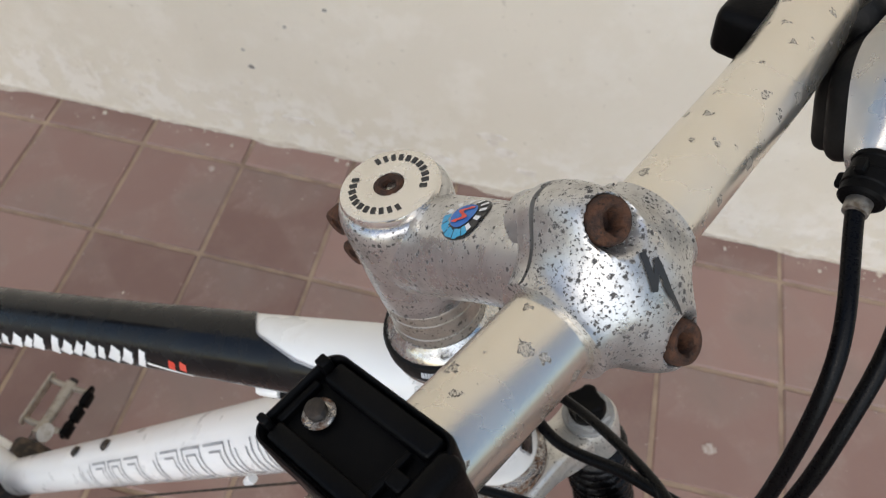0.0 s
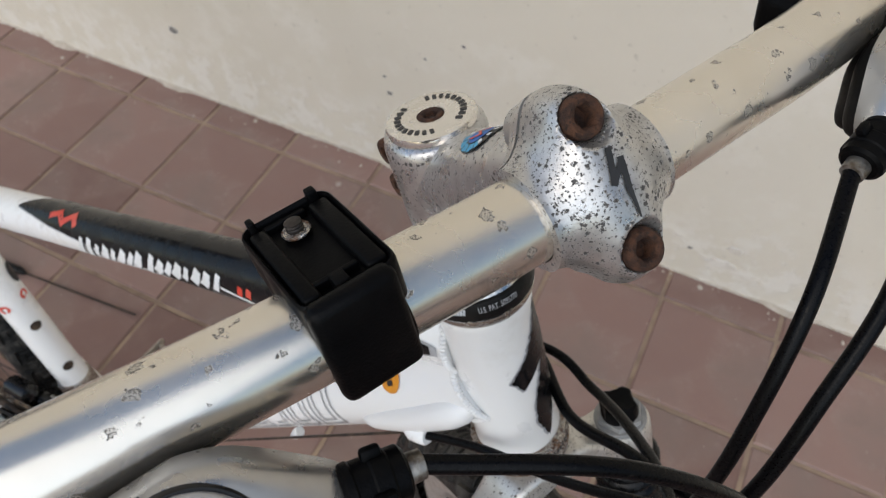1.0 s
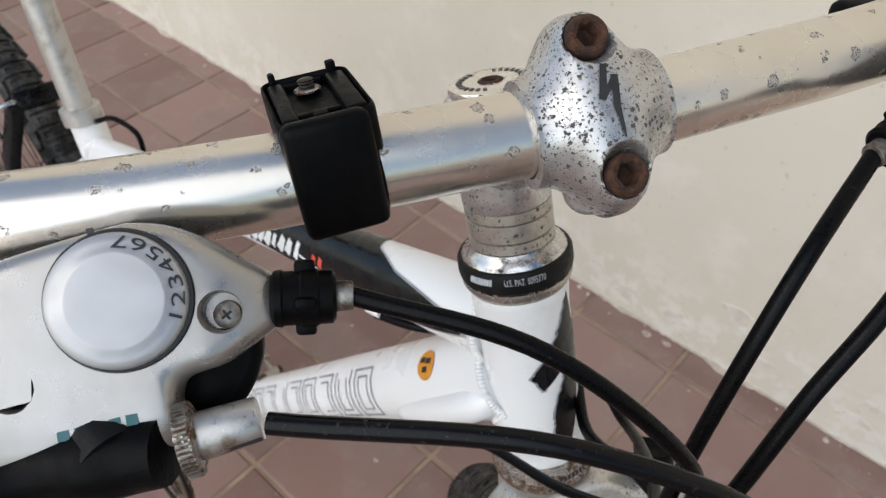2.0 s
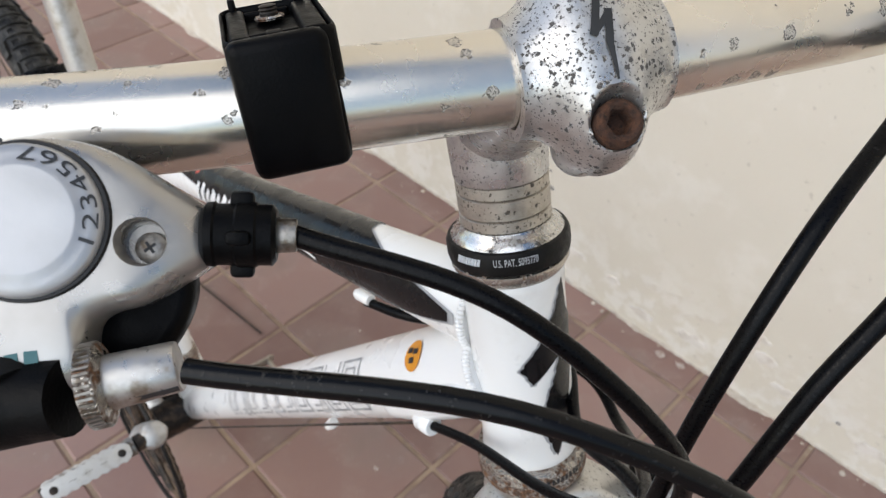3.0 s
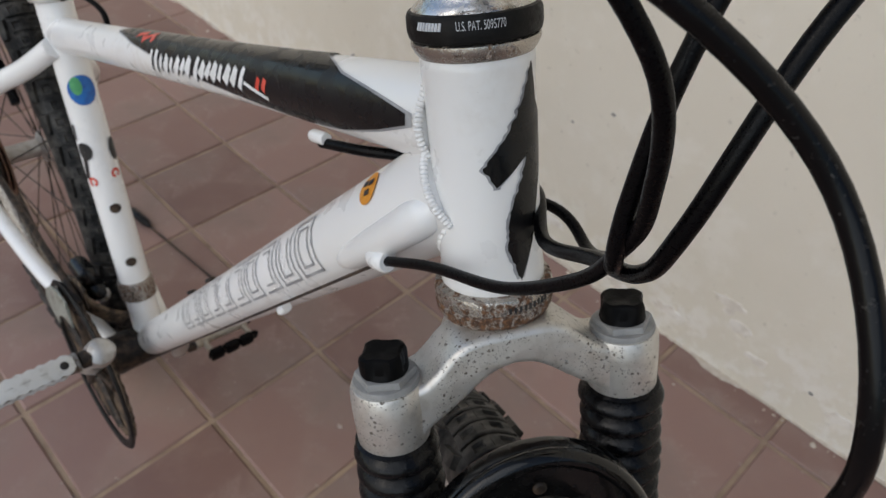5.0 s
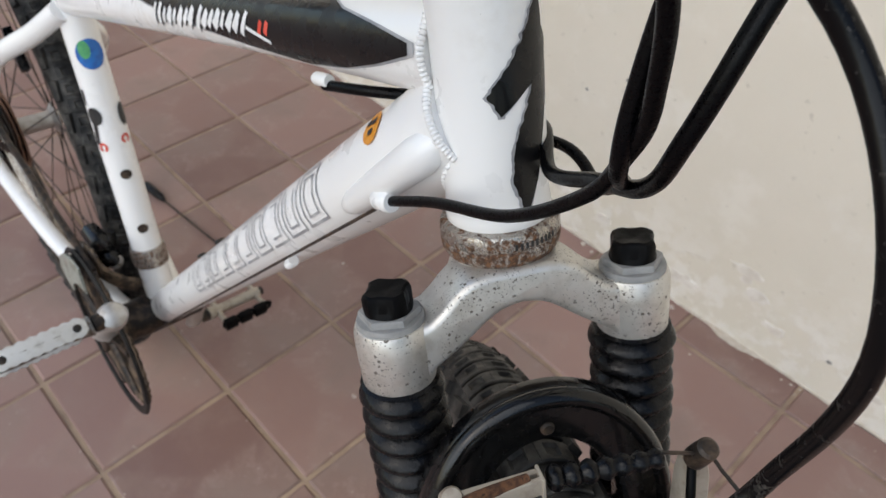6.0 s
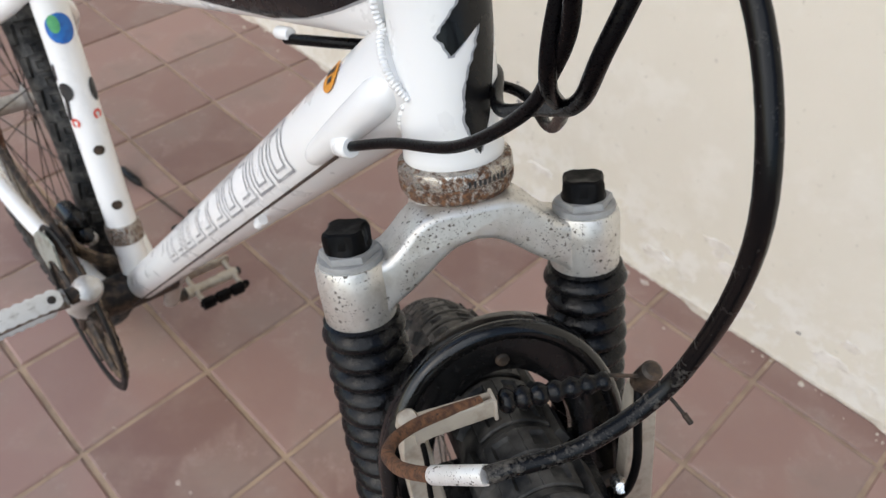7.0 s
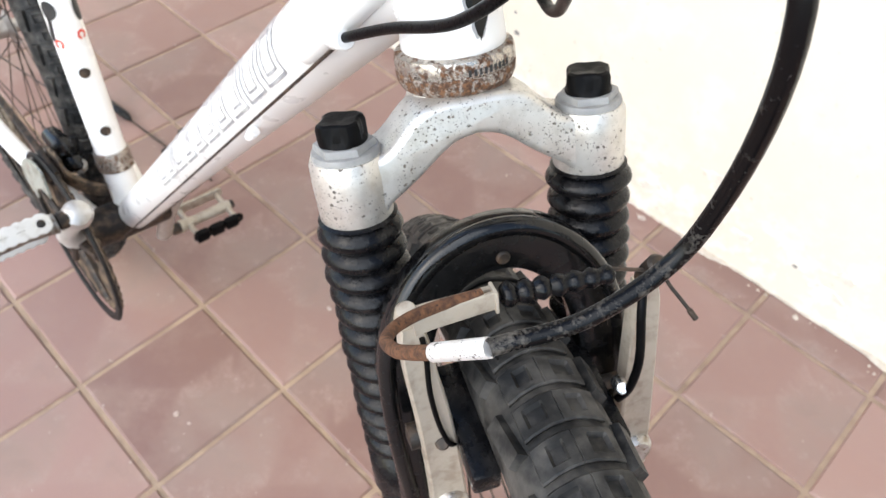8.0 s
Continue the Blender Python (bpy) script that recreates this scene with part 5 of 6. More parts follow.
front_wheel = P("front_wheel", tyre_body(wheel_m, WHEEL_R), TYRE, "black knobbly tyre, dusty with wear")
tread = P("tread", knobs(wheel_m, WHEEL_R, 126), TYRE, "rubber tread blocks", front_wheel, 30.0)
tagged(tread, kind="stuff")
RIM = [(0.318, -0.0125), (0.318, -0.0145), (0.304, -0.0150), (0.296, -0.0080), (0.294, 0.0), (0.296, 0.0080), (0.304, 0.0150), (0.318, 0.0145), (0.318, 0.0125), (0.308, 0.0)]


def ring_of(profile, m, seg=96):
    bm = bmesh.new()
    rings = [[bm.verts.new(m @ Vector((r * math.cos(t), r * math.sin(t), z))) for r, z in profile] for t in (math.tau * k / seg for k in range(seg))]
    n = len(profile)
    for a, b in zip(rings, rings[1:] + rings[:1]):
        for k in range(n):
            bm.faces.new((a[k], a[(k + 1) % n], b[(k + 1) % n], b[k]))
    return bm


def spokes(m, r_rim, parent):
    bm = bmesh.new()
    for k in range(32):
        s = 1 if k % 2 else -1
        a, b = math.tau * k / 32, math.tau * (k + (3 if k % 4 < 2 else -3)) / 32
        sweep([m @ Vector((0.022 * math.cos(b), 0.022 * math.sin(b), 0.030 * s)), m @ Vector((r_rim * math.cos(a), r_rim * math.sin(a), 0.002 * s))], SIZE * 0.0009, 6, bm=bm)
    return tagged(P("spokes", bm, GREASE, "thin dull steel spokes", parent), kind="stuff")


P("rim", ring_of(RIM, wheel_m), ALLOY, "dull alloy rim", front_wheel)
P("hub", lathe([(0.0, -0.050), (0.006, -0.050), (0.008, -0.036), (0.024, -0.032), (0.024, -0.028), (0.012, -0.024), (0.012, 0.024), (0.024, 0.028), (0.024, 0.032), (0.008, 0.036), (0.006, 0.050), (0.0, 0.050)], wheel_m, 28), ALLOY, "", front_wheel)
spokes(wheel_m, 0.296, front_wheel)

# brake booster arch
arch_pts = [(0.050, -0.0495, -0.410), (0.050, -0.0492, -0.370)] + [(0.0475 - 0.0025 * max(math.sin(a), 0), -0.0034 - 0.0456 * math.cos(a), -0.331 + 0.0590 * math.sin(a)) for a in steps(0.0, math.pi, 17)] + [(0.050, 0.0424, -0.370), (0.050, 0.0427, -0.410)]
arch_curve = smooth([st(*p) for p in arch_pts], 4)


booster = P("brake_booster", strap(arch_curve, FORE, SIZE * 0.0072, SIZE * 0.0118, 0.4), GLOSS_BLACK, "black horseshoe brake booster")
arch_hub = st(0.048, -0.0034, -0.352)
lip = [c + (c - arch_hub - (c - arch_hub).dot(FORE) * FORE).normalized() * SIZE * 0.0088 + FORE * SIZE * 0.0050 for c in arch_curve]
P("lip", sweep(lip, SIZE * 0.0042, 16), GLOSS_BLACK, "rounded outer lip", booster)
P("rivet", turned([(0.0, 0.0008), (0.0022, 0.0010), (0.0030, 0.0004), (0.0032, -0.001)], STEER, (0.0525, -0.0013, -0.2765), (1, -0.0013, -0.2765), 18), GREASE, "", booster)

# front brake arms, noodle and cable end
NEAR_ARM = ((0.062, -0.0400, -0.402), (0.068, -0.0408, -0.372), (0.0745, -0.0430, -0.330), (0.0785, -0.0458, -0.300), (0.0800, -0.0470, -0.2755))
FAR_ARM = ((0.060, 0.0535, -0.412), (0.066, 0.0520, -0.375), (0.071, 0.0505, -0.340), (0.0745, 0.0498, -0.310), (0.0770, 0.0490, -0.286))
NEAR_SPRING = ((0.0850, -0.0440, -0.2800), (0.0855, -0.0436, -0.2890), (0.0840, -0.0440, -0.3080), (0.0810, -0.0420, -0.3290), (0.0785, -0.0385, -0.3440), (0.0740, -0.0350, -0.3500))
FAR_SPRING = ((0.0800, 0.0465, -0.2820), (0.0860, 0.0432, -0.2960), (0.0868, 0.0428, -0.3180), (0.0850, 0.0400, -0.3340), (0.0800, 0.0375, -0.3440))
for sgn, reach, coil, spring_r in ((-1, NEAR_ARM, NEAR_SPRING, 0.0011), (1, FAR_ARM, FAR_SPRING, 0.0019)):
    curve = smooth([st(*p) for p in reach], 5)
    bm = bmesh.new()
    wide = np.interp(np.linspace(0, 1, len(curve)), [0, 0.35, 0.7, 0.92, 1], [0.0090, 0.0080, 0.0066, 0.0058, 0.0040])
    rings = []
    for i, c in enumerate(curve):
        way = (curve[min(i + 1, len(curve) - 1)] - curve[max(i - 1, 0)]).normalized()
        p = (FORE - way * FORE.dot(way)).normalized()
        q = way.cross(p)
        rings.append([bm.verts.new(c + p * SIZE * 0.0042 * x + q * SIZE * float(wide[i]) * y) for x, y in ((-1, 0.94), (-0.5, 1), (0.5, 1), (0.85, 0.95), (1, 0.82), (0.86, 0.4), (0.86, -0.4), (1, -0.82), (0.85, -0.95), (0.5, -1), (-0.5, -1), (-1, -0.94))])
    for a, b in zip(rings, rings[1:]):
        for k in range(12):
            bm.faces.new((a[k], a[(k + 1) % 12], b[(k + 1) % 12], b[k]))
    bm.faces.new(rings[0][::-1])
    bm.faces.new(rings[-1])
    arm = P("brake_arm", bm, ARM_ALLOY, "dusty cream-silver brake arm")
    P("spring", sweep(smooth([st(*p) for p in coil], 6), SIZE * spring_r, 12), PLASTIC, "black return spring", arm)
    tip = Vector(coil[-2])
    P("arm_bolt", turned([(0.0, 0.0045), (0.0024, 0.0042), (0.0032, 0.003), (0.0035, -0.006)], STEER, tip + Vector((-0.004, -0.002, -0.002)), tip + Vector((1, -0.3, 0.6)), 18), GREASE if sgn < 0 else CHROME, "", arm)
    P("pivot", turned([(0.0, 0.006), (0.006, 0.006), (0.0085, 0.003), (0.009, -0.004)], STEER, (0.066, reach[0][1], -0.394), (1, reach[0][1], -0.394), 20), STEEL, "", arm)
    P("pad", block((0.058, 0.0125, 0.013), along(STEER, (0.070, 0.0285 * sgn, -0.345), (0.25, 0, 1), (1, 0, -0.2)), 0.002), RUBBER, "worn black brake pad", arm)
    P("pad_post", turned([(0.0035, 0), (0.0035, 0.018), (0.006, 0.019), (0.006, 0.024), (0.0, 0.025)], STEER, (0.068, 0.030 * sgn, -0.345), (0.068, 1.0 * sgn, -0.345), 16), GREASE, "", arm)
link = P("noodle_link", strap([st(0.0815, -0.0495, -0.2725), st(0.0820, -0.0400, -0.2715), st(0.0800, -0.0155, -0.2725)], UP, SIZE * 0.0040, SIZE * 0.0014), ARM_ALLOY, "stained steel link")
P("link_side", strap([st(0.0895, -0.0470, -0.2705), st(0.0885, -0.0400, -0.2700), st(0.0850, -0.0150, -0.2710)], UP, SIZE * 0.0038, SIZE * 0.0009), ARM_ALLOY, "", link)
P("link_end", block((0.0015, 0.0085, 0.0095), along(STEER, (0.0825, -0.0150, -0.2718), (0, 0, 1), (0, 1, 0)), 0.0006), ARM_ALLOY, "", link)
P("link_pin", turned([(0.0, 0.003), (0.0035, 0.0028), (0.0042, 0.001), (0.0042, -0.010)], STEER, (0.0820, -0.0478, -0.2690), (1.2, -0.0478, 1.0), 20), ARM_ALLOY, "", link)
noodle = P("noodle", sweep(smooth([st(*p) for p in ((0.0835, -0.0200, -0.2680), (0.0880, -0.0400, -0.2655), (0.0945, -0.0530, -0.2640), (0.1050, -0.0584, -0.2605), (0.1180, -0.0572, -0.2545), (0.1290, -0.0540, -0.2475), (0.1385, -0.0494, -0.2412))], 8), SIZE * 0.0023, 18), ORANGE_RUST, "rust-covered curved brake noodle")
noodle_tip, housing_end = st(0.1385, -0.0494, -0.2412), Vector((0.2322, 0.0180, 0.8200)) * SIZE
P("crimp", sweep([noodle_tip.lerp(housing_end, k) for k in (0.0, 0.03, 0.95, 1.0, 1.0)], [SIZE * r for r in (0.0025, 0.0028, 0.0029, 0.0028, 0.0025)], 26), FLAKED, "flaking silver ferrule", noodle)
boot = []
for k in range(7):
    boot += [(0.0030, k * 0.0064), (0.0046 - 0.0002 * k, k * 0.0064 + 0.0016), (0.0052 - 0.0002 * k, k * 0.0064 + 0.0032), (0.0046 - 0.0002 * k, k * 0.0064 + 0.0048)]
P("boot", turned([(0.0, 0.0)] + boot + [(0.0, 0.0448)], STEER, (0.0815, -0.0125, -0.2725), (0.0860, 0.0400, -0.2725), 22), RUBBER, "black ribbed rubber boot", noodle, 60.0)
wire = P("cable_end", sweep(smooth([st(*p) for p in ((0.0850, 0.030, -0.270), (0.0870, 0.0480, -0.2755), (0.0900, 0.0535, -0.2830), (0.0945, 0.0590, -0.2920))], 6), SIZE * 0.0008, 8), GREASE, "frayed inner brake wire")
P("end_crimp", turned([(0.0, 0), (0.0012, 0), (0.0012, 0.0045), (0.0, 0.0045)], STEER, (0.0943, 0.0588, -0.2917), (0.0990, 0.0640, -0.3010), 10), GREASE, "", wire)
P("anchor_bolt", turned([(0.0, 0.0075), (0.0030, 0.0075), (0.0043, 0.0062), (0.0046, 0.0), (0.0046, -0.006)], STEER, (0.0850, 0.0470, -0.2760), (0.1000, 0.0500, -0.2520), 18), GREASE, "dark anchor bolt")

# drivetrain
bbv = Vector(BB)
ring_m = along(BIKE, (BB[0], BB[1] - 0.066, BB[2]), (0, -1, 0), (1, 0, 0))


def toothed(r_out, r_in, teeth):
    prof = []
    for k in range(teeth * 4):
        a = math.tau * k / (teeth * 4)
        prof.append((r_out if k % 4 in (0, 1) else r_out - 0.004, a))
    bm = bmesh.new()
    outer = [[bm.verts.new(ring_m @ Vector((r * math.cos(a), r * math.sin(a), z))) for r, a in prof] for z in (-0.0012, 0.0012)]
    inner = [[bm.verts.new(ring_m @ Vector((r_in * math.cos(a), r_in * math.sin(a), z))) for r, a in prof] for z in (-0.0012, 0.0012)]
    n = len(prof)
    for k in range(n):
        j = (k + 1) % n
        bm.faces.new((outer[0][k], outer[0][j], outer[1][j], outer[1][k]))
        bm.faces.new((inner[0][k], inner[0][j], inner[1][j], inner[1][k]))
        bm.faces.new((outer[1][k], outer[1][j], inner[1][j], inner[1][k]))
        bm.faces.new((outer[0][k], outer[0][j], inner[0][j], inner[0][k]))
    return bm


crankset = P("crankset", toothed(0.098, 0.046, 42), MUDDY, "greasy chainring and crank")
P("guard", ring_of([(0.105, 0.004), (0.107, 0.006), (0.105, 0.008), (0.097, 0.008), (0.095, 0.006), (0.097, 0.004)], ring_m, 72), PLASTIC_DARK, "dark chain guard ring", crankset)
spider = bmesh.new()
for k in range(5):
    a = math.tau * k / 5 + 0.4
    sweep([ring_m @ Vector((0.014 * math.cos(a), 0.014 * math.sin(a), 0.003)), ring_m @ Vector((0.080 * math.cos(a), 0.080 * math.sin(a), 0.002))], SIZE * 0.006, 8, bm=spider)
P("spider", spider, GREASE, "", crankset)
ARM_END = Vector((-0.3136, -0.0750, 0.4550))
P("crank_arm", sweep(smooth([bk(BB[0], BB[1] - 0.068, BB[2]), bk(*(bbv.lerp(ARM_END, 0.5) + Vector((0, -0.044, 0)))), bk(*ARM_END)]), [SIZE * r for r in np.interp(np.linspace(0, 1, 17), [0, 0.5, 0.85, 1], [0.0165, 0.0115, 0.0130, 0.0150])], 24, 0.75, B_LEFT), PALE_ALLOY, "scuffed silver crank arm", crankset)
crank_way = Vector((0.643, 0, 0.766))
P("crank_end", turned([(0.0130, -0.014), (0.0142, -0.006), (0.0140, 0.001), (0.0118, 0.0065), (0.0060, 0.0098), (0.0, 0.0105)], BIKE, ARM_END, ARM_END + crank_way, 32), ALLOY, "polished rounded end of the crank arm", crankset)
P("crank_arm", sweep(smooth([bk(BB[0], BB[1] + 0.055, BB[2]), bk(-0.475, 0.066, 0.245), bk(-0.5229, 0.074, 0.1669)]), SIZE * 0.0115, 14, 0.75, B_LEFT), ALLOY, "", crankset)


def pedal(c, out, tilt, back_mat, front_mat, spine_mat):
    """A cage pedal: two toothed plates with rivet holes, arms to a spine and a spindle, reaching outward from c."""
    m = BIKE @ Matrix.Translation(c) @ Matrix.Diagonal((1, out, 1, 1)) @ Matrix.Rotation(radians(tilt), 4, "Y")
    ob = P("pedal", sweep([m @ Vector((0, 0, 0)), m @ Vector((0, 0.010, 0)), m @ Vector((0, 0.011, 0)), m @ Vector((0, 0.100, 0))], [SIZE * r for r in (0.0085, 0.0085, 0.0062, 0.0062)], 16), GREASE, "worn metal cage pedal")
    for x, cage_mat in ((-0.030, back_mat), (0.030, front_mat)):
        n = 17
        edge = [(0.022 + 0.073 * k / (n - 1), 0.0096 if k % 2 else 0.0080) for k in range(n)]
        outline = edge + [(0.0985, 0.0045), (0.0985, -0.0045)] + [(a, -b) for a, b in edge[::-1]] + [(0.0185, -0.0045), (0.0185, 0.0045)]
        q = m @ Matrix.Translation((x, 0, 0)) @ Matrix((Vector((0, 1, 0)), Vector((0, 0, 1)), Vector((1, 0, 0)))).transposed().to_4x4()
        P("cage", plate(outline, 0.0036, q, 0.0006), cage_mat, "toothed cage plate", ob)
        for y in (0.027, 0.089):
            P("rivet", lathe([(0.0, 0.0022), (0.0030, 0.0022), (0.0042, 0.0016), (0.0042, -0.0022), (0.0, -0.0022)], q @ Matrix.Translation((y, 0, 0)), 14), GREASE, "", ob)
        for y in (0.044, 0.058, 0.072):
            P("slot", block((0.0080, 0.0016, 0.0038), q @ Matrix.Translation((y, 0, 0)), 0.0008), DARK_STEEL, "", ob)
    for y in (0.027, 0.089):
        P("arm", sweep(smooth([m @ Vector((-0.030, y, 0)), m @ Vector((-0.012, y - 0.002, 0.001)), m @ Vector((0.0, y, 0.002)), m @ Vector((0.012, y - 0.002, 0.001)), m @ Vector((0.030, y, 0))]), SIZE * 0.0042, 12), spine_mat, "", ob)
    P("spine", sweep(smooth([m @ Vector((0, 0.012, 0)), m @ Vector((0, 0.024, 0)), m @ Vector((0, 0.058, 0)), m @ Vector((0, 0.094, 0))]), [SIZE * r for r in np.interp(np.linspace(0, 1, 25), [0, 0.15, 0.5, 0.85, 1], [0.0100, 0.0095, 0.0072, 0.0085, 0.0080])], 16), spine_mat, "", ob)
    return ob


pedal(Vector((-0.3136, -0.0830, 0.4550)), -1, -50, PALE_ALLOY, PALE_ALLOY, DARK_STEEL)
far_pedal = pedal(Vector((-0.5229, 0.0860, 0.1669)), 1, 6, ARM_ALLOY, PLASTIC, ARM_ALLOY)
for dy in (-0.024, 0.0, 0.024):
    P("grip_block", block((0.011, 0.020, 0.017), BIKE @ Matrix.Translation((-0.4915, 0.1405 + dy, 0.1640)), 0.002), PLASTIC, "black grip block", far_pedal)
P("bearing_cup", turned([(0.0, 0.056), (0.011, 0.056), (0.012, 0.030), (0.0215, 0.029), (0.0225, 0.026), (0.0225, 0.0), (0.019, -0.001)], BIKE, (BB[0], BB[1] - 0.024, BB[2]), (BB[0], -1, BB[2]), 28), GREASE, "greasy bottom bracket cup")
derailleur = P("front_derailleur", turned([(0.0172, 0), (0.0194, 0.001), (0.0198, 0.004), (0.0198, 0.019), (0.0194, 0.023), (0.0172, 0.024)], BIKE, ST_A.lerp(ST_B, 0.785), ST_B, 32), RUSTY_CHROME, "grimy front derailleur with a stained clamp band")
for y, z, r in ((-0.0360, 0.4230, 0.0108), (-0.0285, 0.3930, 0.0116)):
    P("pivot", turned([(0.0, 0.0200), (0.6 * r, 0.0195), (0.92 * r, 0.0170), (r, 0.0130), (r, -0.014), (0.8 * r, -0.016)], BIKE, (-0.470, y, z), (0, y, z + 0.10), 24), GLOSS_BLACK, "black rounded pivot housing", derailleur)
P("pivot_cap", turned([(0.0075, 0.0), (0.0088, 0.0008), (0.0090, 0.0022), (0.0078, 0.0030)], BIKE, (-0.4535, -0.0262, 0.3930), (0, -0.0285, 0.493), 24), STEEL, "", derailleur)
P("link_arm", sweep(smooth([bk(-0.468, -0.030, 0.410), bk(-0.476, -0.045, 0.409), bk(-0.480, -0.058, 0.404), bk(-0.480, -0.066, 0.3965)]), SIZE * 0.0042, 12), ARM_ALLOY, "", derailleur)
P("anchor", turned([(0.0, 0.0055), (0.0040, 0.0055), (0.0055, 0.004), (0.0058, -0.005), (0.0, -0.005)], BIKE, (-0.478, -0.0660, 0.3960), (0, -0.0660, 0.496), 6), STEEL, "", derailleur)
P("mount", strap(smooth([bk(-0.452, -0.0490, 0.3960), bk(-0.443, -0.0400, 0.3860), bk(-0.436, -0.0270, 0.3740), bk(-0.434, -0.0120, 0.3640)], 5), B_UP, SIZE * 0.0075, SIZE * 0.0030), MUDDY, "brown-stained mount", derailleur)
for y, r, tall, mat in ((-0.0690, 0.084, 0.036, CAGE_STEEL), (-0.0480, 0.096, 0.026, MUDDY)):
    arc = [BIKE @ (bbv + Vector((r * math.cos(a), y - BB[1], r * math.sin(a)))) for a in steps(radians(92), radians(160), 14)]
    P("derailleur_cage", strap(arc, -B_LEFT, SIZE * 0.0012, SIZE * tall / 2, 0.2), mat, "dull greenish steel chain guide", derailleur)
for start, l in (((0.014, -0.0240, 0.7850), -0.014), ((0.014, 0.0200, 0.7850), 0.012)):
    P("inner_wire", sweep([bk(*start), bk(BB[0] + 0.012, l, BB[2] - 0.018)], SIZE * 0.0009, 6), GREASE, "thin gear wire")
REAR = Vector((-0.845, 0.008, 0.352))
chain = bmesh.new()
for z, r in ((1, 0.096), (-1, 0.096)):
    sweep([bk(BB[0], BB[1] - 0.066, BB[2] + z * r), bk(REAR.x, -0.045, REAR.z + z * 0.045)], SIZE * 0.0040, 8, 0.7, B_LEFT, bm=chain)
P("chain", chain, GREASE, "oily chain")

# rear brake
for s in (-1, 1):
    arm = P("rear_brake_arm", strap(smooth([bk(-0.660, 0.046 * s, 0.570), bk(-0.628, 0.046 * s, 0.625), bk(-0.600, 0.036 * s, 0.682), bk(-0.592, 0.032 * s, 0.705)], 5), B_LEFT, SIZE * 0.0065, SIZE * 0.009), PLASTIC_DARK, "black rear brake arm")
    P("pad", block((0.050, 0.010, 0.012), BIKE @ Matrix.Translation((-0.630, 0.026 * s, 0.575)) @ Matrix.Rotation(0.8, 4, "Y"), 0.002), RUBBER, "", arm)
    P("pivot", turned([(0.0, 0.006), (0.006, 0.006), (0.0085, 0.003), (0.009, -0.006)], BIKE, (-0.655, 0.046 * s, 0.575), (-0.70, 0.046 * s, 0.62), 18), STEEL, "", arm)
P("rear_brake_link", block((0.020, 0.060, 0.012), BIKE @ Matrix.Translation((-0.594, 0.0, 0.705)) @ Matrix.Rotation(0.5, 4, "Y"), 0.003), RUBBER, "black rubber boot and brake link")
P("rear_noodle", sweep(smooth([bk(-0.594, -0.020, 0.706), bk(-0.596, -0.044, 0.704), bk(-0.606, -0.058, 0.690), bk(-0.624, -0.052, 0.664), bk(-0.640, -0.040, 0.640)]), SIZE * 0.0030, 12), CHROME, "bent chrome brake noodle")

# rear wheel
rear_m = BIKE @ Matrix.Translation(REAR) @ Matrix.Rotation(radians(90), 4, "X")
REAR_R = 0.362
rear_wheel = P("rear_wheel", tyre_body(rear_m, REAR_R), TYRE, "black knobbly rear tyre")
tread = P("tread", knobs(rear_m, REAR_R, 122), TYRE, "rubber tread blocks", rear_wheel, 30.0)
tagged(tread, kind="stuff")
P("rim", ring_of([(r - 0.008, z) for r, z in RIM], rear_m), DARK_STEEL, "dull alloy rim", rear_wheel)
P("hub", lathe([(0.0, -0.066), (0.008, -0.066), (0.010, -0.036), (0.026, -0.032), (0.013, -0.024), (0.013, 0.024), (0.026, 0.028), (0.010, 0.036), (0.008, 0.066), (0.0, 0.066)], rear_m, 28), ALLOY, "", rear_wheel)
for r, z in ((0.058, 0.0260), (0.050, 0.0310), (0.043, 0.0360), (0.037, 0.0410), (0.031, 0.0460), (0.025, 0.0510)):
    rings = [(0.018, z), (r - 0.004, z), (r, z + 0.0005), (r, z + 0.0015), (r - 0.004, z + 0.0020), (0.018, z + 0.0020)]
    P("sprocket", ring_of(rings, rear_m, 60), ORANGE_RUST if r > 0.045 else GREASE, "rusty rear sprocket", rear_wheel)
spokes(rear_m, 0.288, rear_wheel)


# ---- paving ----
def paver(w, d, seed):
    """One clay paver with a softened, slightly uneven top edge."""
    b = bmesh.new()
    rnd = random.Random(seed)
    t, e = 0.012, 0.0025
    def loop(inset, z, j):
        return [b.verts.new((sx * (w / 2 - inset) + rnd.uniform(-j, j), sy * (d / 2 - inset) + rnd.uniform(-j, j), z)) for sx, sy in ((-1, -1), (1, -1), (1, 1), (-1, 1))]
    low, mid, top = loop(0, -t, 0), loop(0, -e, 0.0008), loop(e, 0.0, 0.0008)
    for a, c in ((low, mid), (mid, top)):
        for k in range(4):
            b.faces.new((a[k], a[(k + 1) % 4], c[(k + 1) % 4], c[k]))
    b.faces.new(top)
    data = bpy.data.meshes.new("tile")
    b.to_mesh(data)
    b.free()
    data.materials.append(TILE)
    return data


